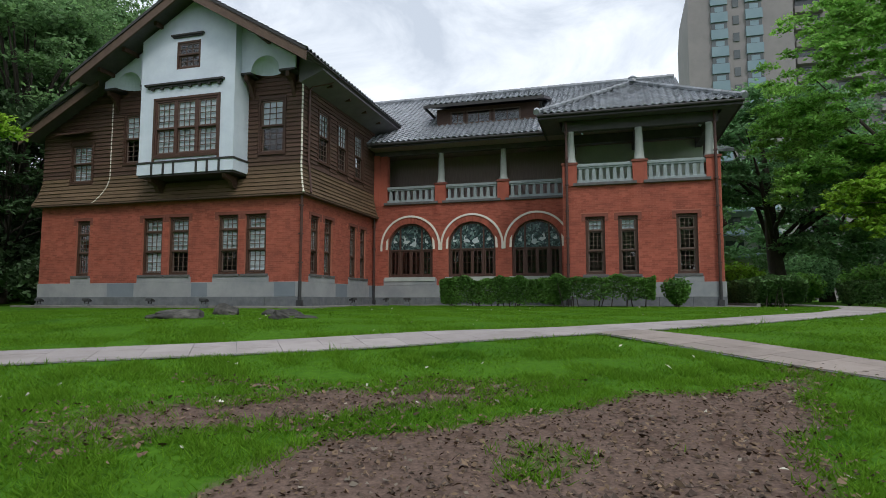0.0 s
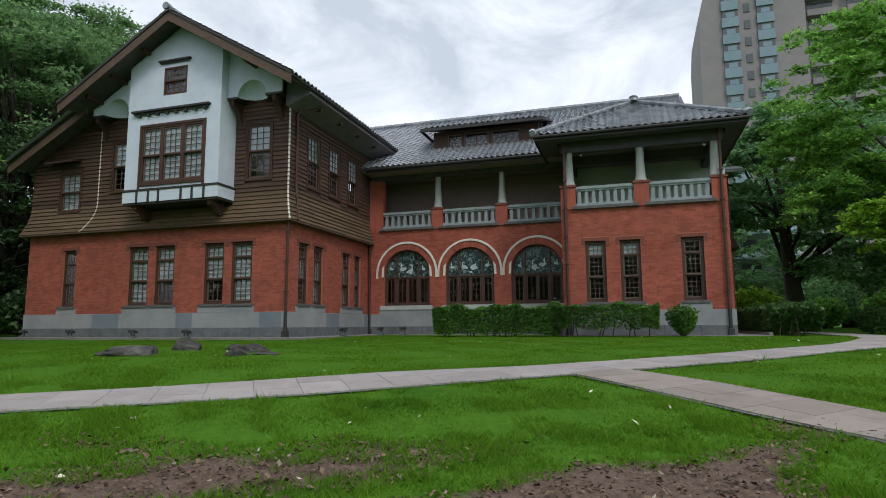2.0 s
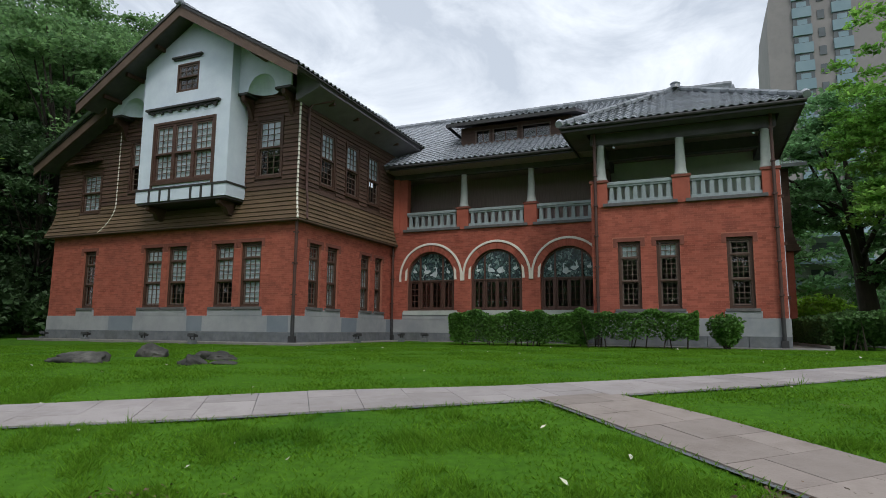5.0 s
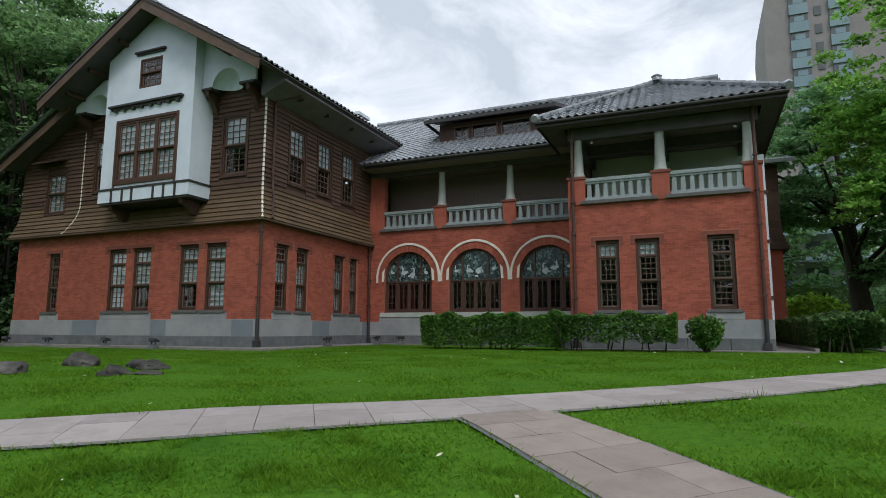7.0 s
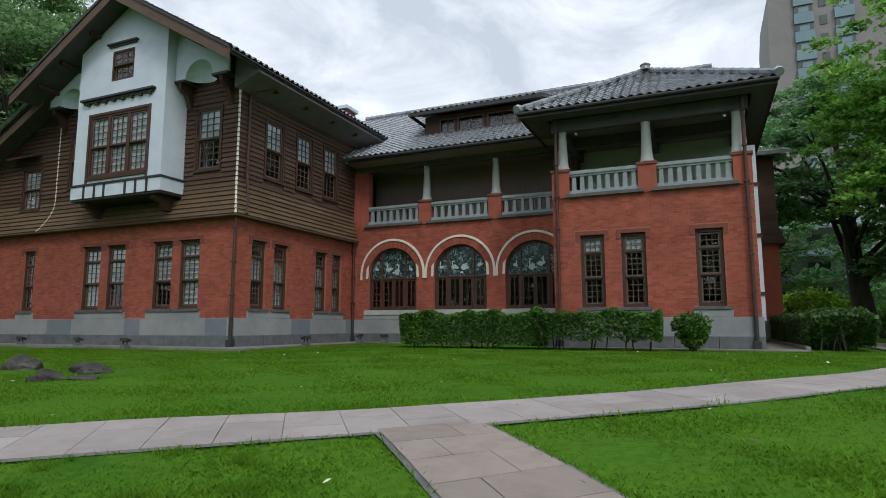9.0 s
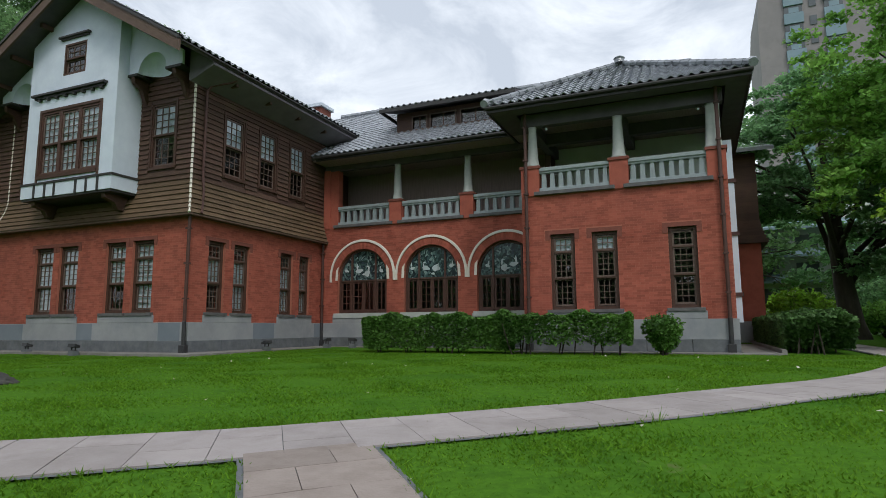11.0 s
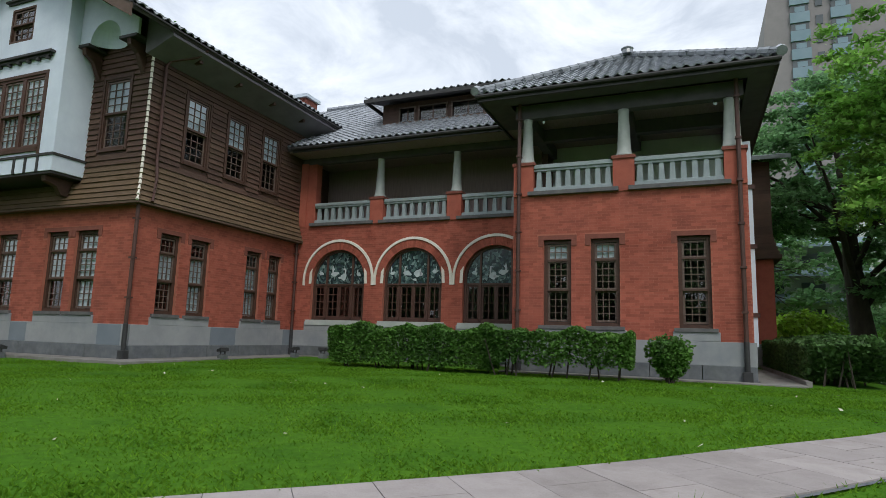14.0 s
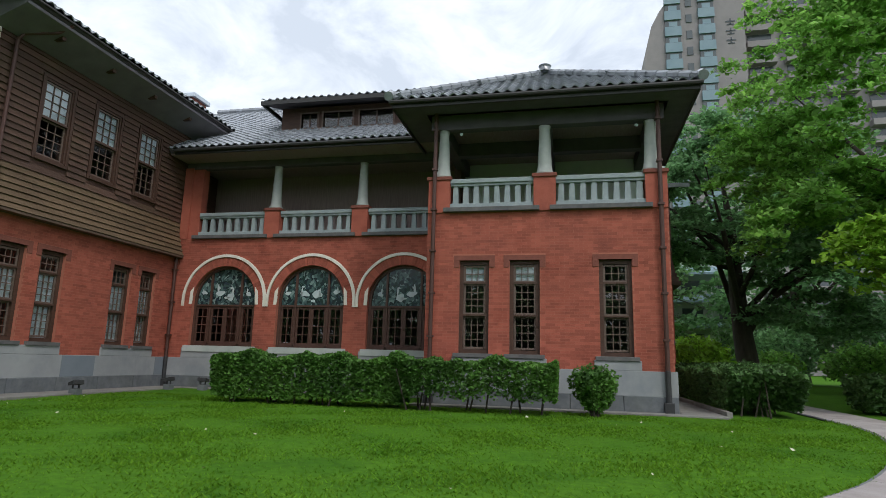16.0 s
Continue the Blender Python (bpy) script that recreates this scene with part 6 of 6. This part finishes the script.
def litter(name, count, box, size, mat, label, worn_only=0.0, flat=0.15):
    x, y = rng.uniform(box[0], box[1], count), box[2] + (box[3] - box[2]) * rng.uniform(0, 1, count)
    if worn_only:
        k = worn_amount(x, y) > worn_only * rng.uniform(0.3, 1.2, count)
        x, y = x[k], y[k]
    c = np.stack([x, y, ground_z(x, y) + 0.02], 1)
    q = leaf_quads(c, size, 3.0, 0.6)
    q[:, :, 2] += rng.uniform(0, 0.5 * size, (len(x), 4))
    tagged(new(name, quads(name, q, mat)), label, "leaf litter", kind="stuff")


litter("dry_leaves", 24000, (-6, 4, 1.5, 8.2), 0.03, DEAD, "small dry brown leaves and chips on worn earth", 0.4)
litter("curled_leaves", 3200, (-6, 4, 2.0, 8.2), 0.052, DEAD, "larger curled dry leaves on worn earth", 0.25)
litter("pale_leaves", 650, (-6, 4, 2.0, 8.2), 0.044, PALE_LEAF, "grey-buff dead leaves lying on worn earth", 0.3)
litter("fallen_leaves", 45, (-6, 4, 2.5, 9), 0.06, WHITE_LEAF, "pale fallen leaves scattered on the ground")
litter("fallen_petals", 70, (-10, 7, 9, 23), 0.055, WHITE_LEAF, "pale fallen leaves scattered on the lawn")


def pebbles():
    out = []
    n = 7000
    x, y = rng.uniform(-5.5, 3.6, n), rng.uniform(2.2, 7.6, n)
    k = worn_amount(x, y) > rng.uniform(0.25, 1.0, n)
    x, y = x[k], y[k]
    s = rng.uniform(0.008, 0.028, len(x)) * rng.uniform(0.5, 1.3, len(x))
    z = ground_z(x, y)
    base = np.array([(1, 0, 0), (0, 1, 0), (-1, 0, 0), (0, -1, 0), (0, 0, 0.8)], float)
    for i in range(len(x)):
        t = rng.uniform(0, 6.28)
        R = np.array([[math.cos(t), -math.sin(t), 0], [math.sin(t) * 0.7, math.cos(t) * 0.7, 0], [0, 0, 1]])
        p = base @ R.T * s[i] * rng.uniform(0.7, 1.3, (5, 1)) + np.array([x[i], y[i], z[i] + 0.004])
        out += [p[[0, 1, 4]], p[[1, 2, 4]], p[[2, 3, 4]], p[[3, 0, 4]]]
    tagged(new("pebbles", quads("pebbles", np.array(out), GRIT, 3)), "small grey-brown stones on worn earth", "pebbles", kind="stuff")


GRIT = material("grey_brown_grit", [(0.085, 0.062, 0.05), (0.17, 0.135, 0.112)], 9, 0.95, bump=0.0, island=0.4, specular=0.1)
pebbles()


# ragged tufts where the turf gives out
def tufts():
    n = 15000
    x, y = rng.uniform(-8, 5, n), rng.uniform(1.5, 9.5, n)
    w = worn_amount(x, y)
    lump = np.sin(x * 2.3 + np.sin(y * 1.9) * 1.5) * np.sin(y * 2.9 + x) + 0.5 * np.sin(x * 6.1 + y * 4.7)
    k = (w > 0.12) & (w < 0.85) & (rng.uniform(0, 1, n) < 0.5) | (w < 0.5) & (lump > 0.35)
    near = np.full(n, 9.0)
    for px, py in path_places:
        near = np.minimum(near, np.hypot(x - px, y - py))
    k &= near > 0.72
    x, y = x[k], y[k]
    x, y = np.repeat(x, 16) + rng.normal(size=len(x) * 16) * 0.045, np.repeat(y, 16) + rng.normal(size=len(y) * 16) * 0.045
    m = len(x)
    z, h, t = ground_z(x, y) - 0.01, rng.uniform(0.03, 0.095, m), rng.uniform(0, 6.28, m)
    l = rng.normal(size=(m, 2)) * (h * 0.8)[:, None]
    v = np.stack([np.stack([x - np.cos(t) * 0.008, y - np.sin(t) * 0.008, z], 1), np.stack([x + np.cos(t) * 0.008, y + np.sin(t) * 0.008, z], 1), np.stack([x + l[:, 0], y + l[:, 1], z + h], 1)], 1)
    tagged(new("grass_tufts", quads("grass_tufts", v, BLADE, 3)), "ragged grass tufts at the edge of worn earth", "grass", kind="stuff")


tufts()


# weeds along the path edge
def weeds():
    pts = []
    for px, py in path_places[:70]:
        if -8 < px < 5 and rng.uniform() < 0.4:
            s = 1 if rng.uniform() < 0.5 else -1
            cx, cy = px + s * 0.42, py - s * 0.5
            for k in range(14):
                pts.append((cx + rng.normal() * 0.08, cy + rng.normal() * 0.08))
    p = np.array(pts)
    m = len(p)
    z = ground_z(p[:, 0], p[:, 1])
    h = rng.uniform(0.07, 0.2, m)
    t = rng.uniform(0, 6.28, m)
    l = rng.normal(size=(m, 2)) * 0.06
    v = np.stack([np.stack([p[:, 0] - np.cos(t) * 0.007, p[:, 1] - np.sin(t) * 0.007, z], 1), np.stack([p[:, 0] + np.cos(t) * 0.007, p[:, 1] + np.sin(t) * 0.007, z], 1), np.stack([p[:, 0] + l[:, 0], p[:, 1] + l[:, 1], z + h], 1)], 1)
    tagged(new("weeds", quads("weeds", v, BLADE, 3)), "taller grass tufts along the path edge", "grass", kind="stuff")


weeds()

# ---- clapboards, one by one ----
BOARD_H = 0.168
board_cache = {}


def board_mesh(length, mat):
    key = (round(length, 2), mat.name)
    if key not in board_cache:
        h, t = BOARD_H + 0.02, 0.022
        b = Build()
        ring = [(0, -0.052, 0), (0, -0.008, h), (0, 0.004, h), (0, -0.006, 0)]
        b.prism(ring, (key[0], 0, 0))
        board_cache[key] = fix_normals(b.mesh("clapboard", mat))
    return board_cache[key]


def lengths(a, b):
    """A run of boards of uneven length between two ends."""
    while b - a > 3.2:
        c = a + random.uniform(1.3, 2.6)
        yield a, c
        a = c
    yield a, b


def spans_without(u0, u1, z0, z1, holes):
    cuts = sorted((h[0] - 0.1, h[1] + 0.1) for h in holes if h[2] - 0.1 < z1 and h[3] + 0.1 > z0)
    out, u = [], u0
    for a, b in cuts:
        if a > u:
            out.append((u, a))
        u = max(u, b)
    if u < u1:
        out.append((u, u1))
    return out


oriel_hole = (OX0 + 0.1, OX1 - 0.1, 6.5, 20)
rows = int((UPPER_TOP + 0.3 - 5.6) / BOARD_H)
# the seven lowest rows get the weathered boards with skylight in their colour
for j in range(rows):
    z0 = 5.6 + j * BOARD_H
    f0, f1 = flare(z0), flare(z0 + BOARD_H)
    tilt = math.degrees(math.atan2(f0 - f1, BOARD_H))
    left = AL - f0 if z0 < 8.7 else -24.15 + (z0 - 8.7) * 1.9
    for a, b in spans_without(left, AX + f0, z0, z0 + BOARD_H, U_FRONT + [oriel_hole]):
        for c, d in lengths(a, b) if b - a > 0.05 else ():
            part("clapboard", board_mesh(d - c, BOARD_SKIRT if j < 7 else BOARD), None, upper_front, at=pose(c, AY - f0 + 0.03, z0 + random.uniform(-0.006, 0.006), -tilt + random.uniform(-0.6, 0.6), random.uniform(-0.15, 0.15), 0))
    if z0 < 10.1:
        for a, b in spans_without(AY - f0, BY + 0.3, z0, z0 + BOARD_H, U_SIDE):
            for c, d in lengths(a, b) if b - a > 0.05 else ():
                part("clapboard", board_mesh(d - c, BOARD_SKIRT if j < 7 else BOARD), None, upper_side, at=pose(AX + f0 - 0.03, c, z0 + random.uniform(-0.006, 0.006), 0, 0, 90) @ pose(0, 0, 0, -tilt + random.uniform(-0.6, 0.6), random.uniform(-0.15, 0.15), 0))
# pale corner shells that cover the mitres of the boards
for x, dx, y in ((AX, 1, AY), (-20.45, -2.3, AY)):
    for j in range(int((10.1 - 5.6) / BOARD_H)):
        z0 = 5.6 + j * BOARD_H
        f0, f1 = flare(z0), flare(z0 + BOARD_H)
        shell = Build().tube([(x + dx * f0 * 1.0, y - f0 - 0.012, z0), (x + dx * f1 * 1.0, y - f1 - 0.012, z0 + BOARD_H * 0.8)], [0.046 if dx > 0 else 0.028, 0.034 if dx > 0 else 0.02], 6)
        part("corner_shell", shell, WHITE_TRIM, upper_front, "pale corner cap on a clapboard")

# ---- single pantiles on the pavilion's front slope ----
tiles((PX0, PEY, PEZ), (1, 0, 0), (0, AP.y - PEY, AP.z - PEZ), cw, c_len, lambda a, b: b < c_len - 0.1 and b * cw / 2 / c_len < a < cw - b * cw / 2 / c_len, roof_c, single=True)

# ---- brickwork ----
BL, BH, JOINT, PROUD = 0.23, 0.067, 0.006, 0.0035


def courses(face, u0, u1, z0, z1, holes, skip=None):
    """Running bond: yields the span and height of each brick."""
    n = int((z1 - z0) / (BH + JOINT))
    step = BL + JOINT
    for j in range(n):
        z = z0 + j * (z1 - z0) / n
        zm = z + BH / 2
        shift = (step / 2) * (j % 2)
        u = u0 - shift
        while u < u1:
            a, b = max(u, u0 + 0.001), min(u + BL, u1 - 0.001)
            u += step
            for h in holes:
                if h[2] - 0.02 < zm < h[3] + 0.02:
                    if a < h[0] < b and b <= h[1]:
                        b = h[0]
                    elif h[0] <= a < h[1] and b > h[1]:
                        a = h[1]
                    elif a >= h[0] and b <= h[1]:
                        b = a
            if b - a < 0.04 or (skip and skip((a + b) / 2, zm)):
                continue
            yield a, b, z


def brick_skin(face, spans, wall, single=None):
    """Bricks as five-sided blocks; those that single() picks are parts of their own."""
    to = frame_of(face)
    out, shapes = [], {}
    for a, b, z in spans:
        d = PROUD + random.uniform(-0.0004, 0.0004)
        if single and single((a + b) / 2, z):
            key = round(b - a, 2)
            if key not in shapes:
                shapes[key] = fix_normals(Build().box(0, key, -0.0037, 0.01, 0, BH).mesh("brick", BRICK_PIECE))
            m = pose(a, to(0, 0, 0)[1] - random.uniform(-0.0004, 0.0004), z)
            part("brick", shapes[key], None, wall, at=m)
            continue
        p = [to(u, o, w) for o in (d, -0.004) for u, w in ((a, z), (b, z), (b, z + BH), (a, z + BH))]
        for q in ((0, 1, 2, 3), (0, 4, 5, 1), (2, 6, 7, 3), (1, 5, 6, 2), (0, 3, 7, 4)):
            out.append([p[i] for i in q])
    part("brickwork", joined_blocks(out), None, wall, "red bricks in running bond", kind="stuff")


def joined_blocks(faces):
    """Blocks of five quads, each block one island."""
    f = np.array(faces, dtype=np.float32).reshape(-1, 5, 4, 3)
    n = len(f)
    corner = np.stack([f[:, 0, 0], f[:, 0, 1], f[:, 0, 2], f[:, 0, 3], f[:, 1, 1], f[:, 1, 2], f[:, 2, 1], f[:, 2, 2]], 1)
    idx = np.array([(0, 1, 2, 3), (0, 4, 5, 1), (2, 6, 7, 3), (1, 5, 6, 2), (0, 3, 7, 4)], dtype=np.int32)
    loops = (idx[None] + (np.arange(n, dtype=np.int32) * 8)[:, None, None]).reshape(-1)
    me = bpy.data.meshes.new("brickwork")
    me.vertices.add(n * 8)
    me.vertices.foreach_set("co", corner.reshape(-1))
    me.loops.add(n * 20)
    me.loops.foreach_set("vertex_index", loops)
    me.polygons.add(n * 5)
    me.polygons.foreach_set("loop_start", np.arange(0, n * 20, 4, dtype=np.int32))
    me.polygons.foreach_set("use_smooth", [False] * (n * 5))
    me.materials.append(BRICK)
    me.update(calc_edges=True)
    return me


def ears(spans):
    return [(a - 0.148, b + 0.148, WIN_TOP - 0.18, WIN_TOP + 0.13) for a, b in spans] + holes_of(spans, WIN_LOW - 0.1)


steps_a = [(-22.37, -21.35, 2.1, 2.43), (-18.92, -16.32, 2.1, 2.43), (-15.28, -12.77, 2.1, 2.43)]
steps_s = [(21.37, 23.64, 2.1, 2.43), (25.08, 27.26, 2.1, 2.43)]
steps_b = [(c - 1.36, c + 1.36, 2.1, 2.53) for c in ARCHES]
steps_c = [(-1.12, 1.24, 2.1, 2.43), (2.37, 3.46, 2.1, 2.43)]
brick_skin(FRONT_A, courses(FRONT_A, AL, AX, PLINTH_TOP, 5.54, ears(A_FRONT) + steps_a), brick_walls["A"])
brick_skin(SIDE_A, courses(SIDE_A, AY, BY, PLINTH_TOP, 5.54, ears(A_SIDE) + steps_s), brick_walls["AS"])


def in_arch(u, z):
    return any((z > ARCH_SPRING and math.hypot(u - c, z - ARCH_SPRING) < 1.50) or (z <= ARCH_SPRING and abs(u - c) < ARCH_R) for c in ARCHES)


brick_skin(FRONT_B, courses(FRONT_B, AX, CX0, PLINTH_TOP, 6.19, [(c - ARCH_R, c + ARCH_R, ARCH_LOW, ARCH_SPRING) for c in ARCHES] + steps_b, in_arch), brick_walls["B"])
brick_skin(FRONT_C, courses(FRONT_C, CX0, CX1, PLINTH_TOP, 6.15, ears(C_FRONT) + steps_c), brick_walls["C"], lambda u, z: 1.5 < u < 2.3 and 2.6 < z < 4.6)
# brick rings round the arches, set on edge
for c in ARCHES:
    n = 46
    shape = {}
    for i in range(n):
        t0, t1 = math.pi * (i + 0.05) / n, math.pi * (i + 0.95) / n
        t = (t0 + t1) / 2
        if "v" not in shape:
            w = 1.3 * (t1 - t0) / 2
            shape["v"] = fix_normals(Build().prism([(ARCH_R, 0, -w * 0.92), (1.45, 0, -w * 1.1), (1.45, 0, w * 1.1), (ARCH_R, 0, w * 0.92)], (0, 0.06, 0)).mesh("brick", BRICK_PIECE))
        part("brick", shape["v"], None, brick_walls["B"], at=pose(c, BY - 0.014, ARCH_SPRING, 0, -math.degrees(t), 0))
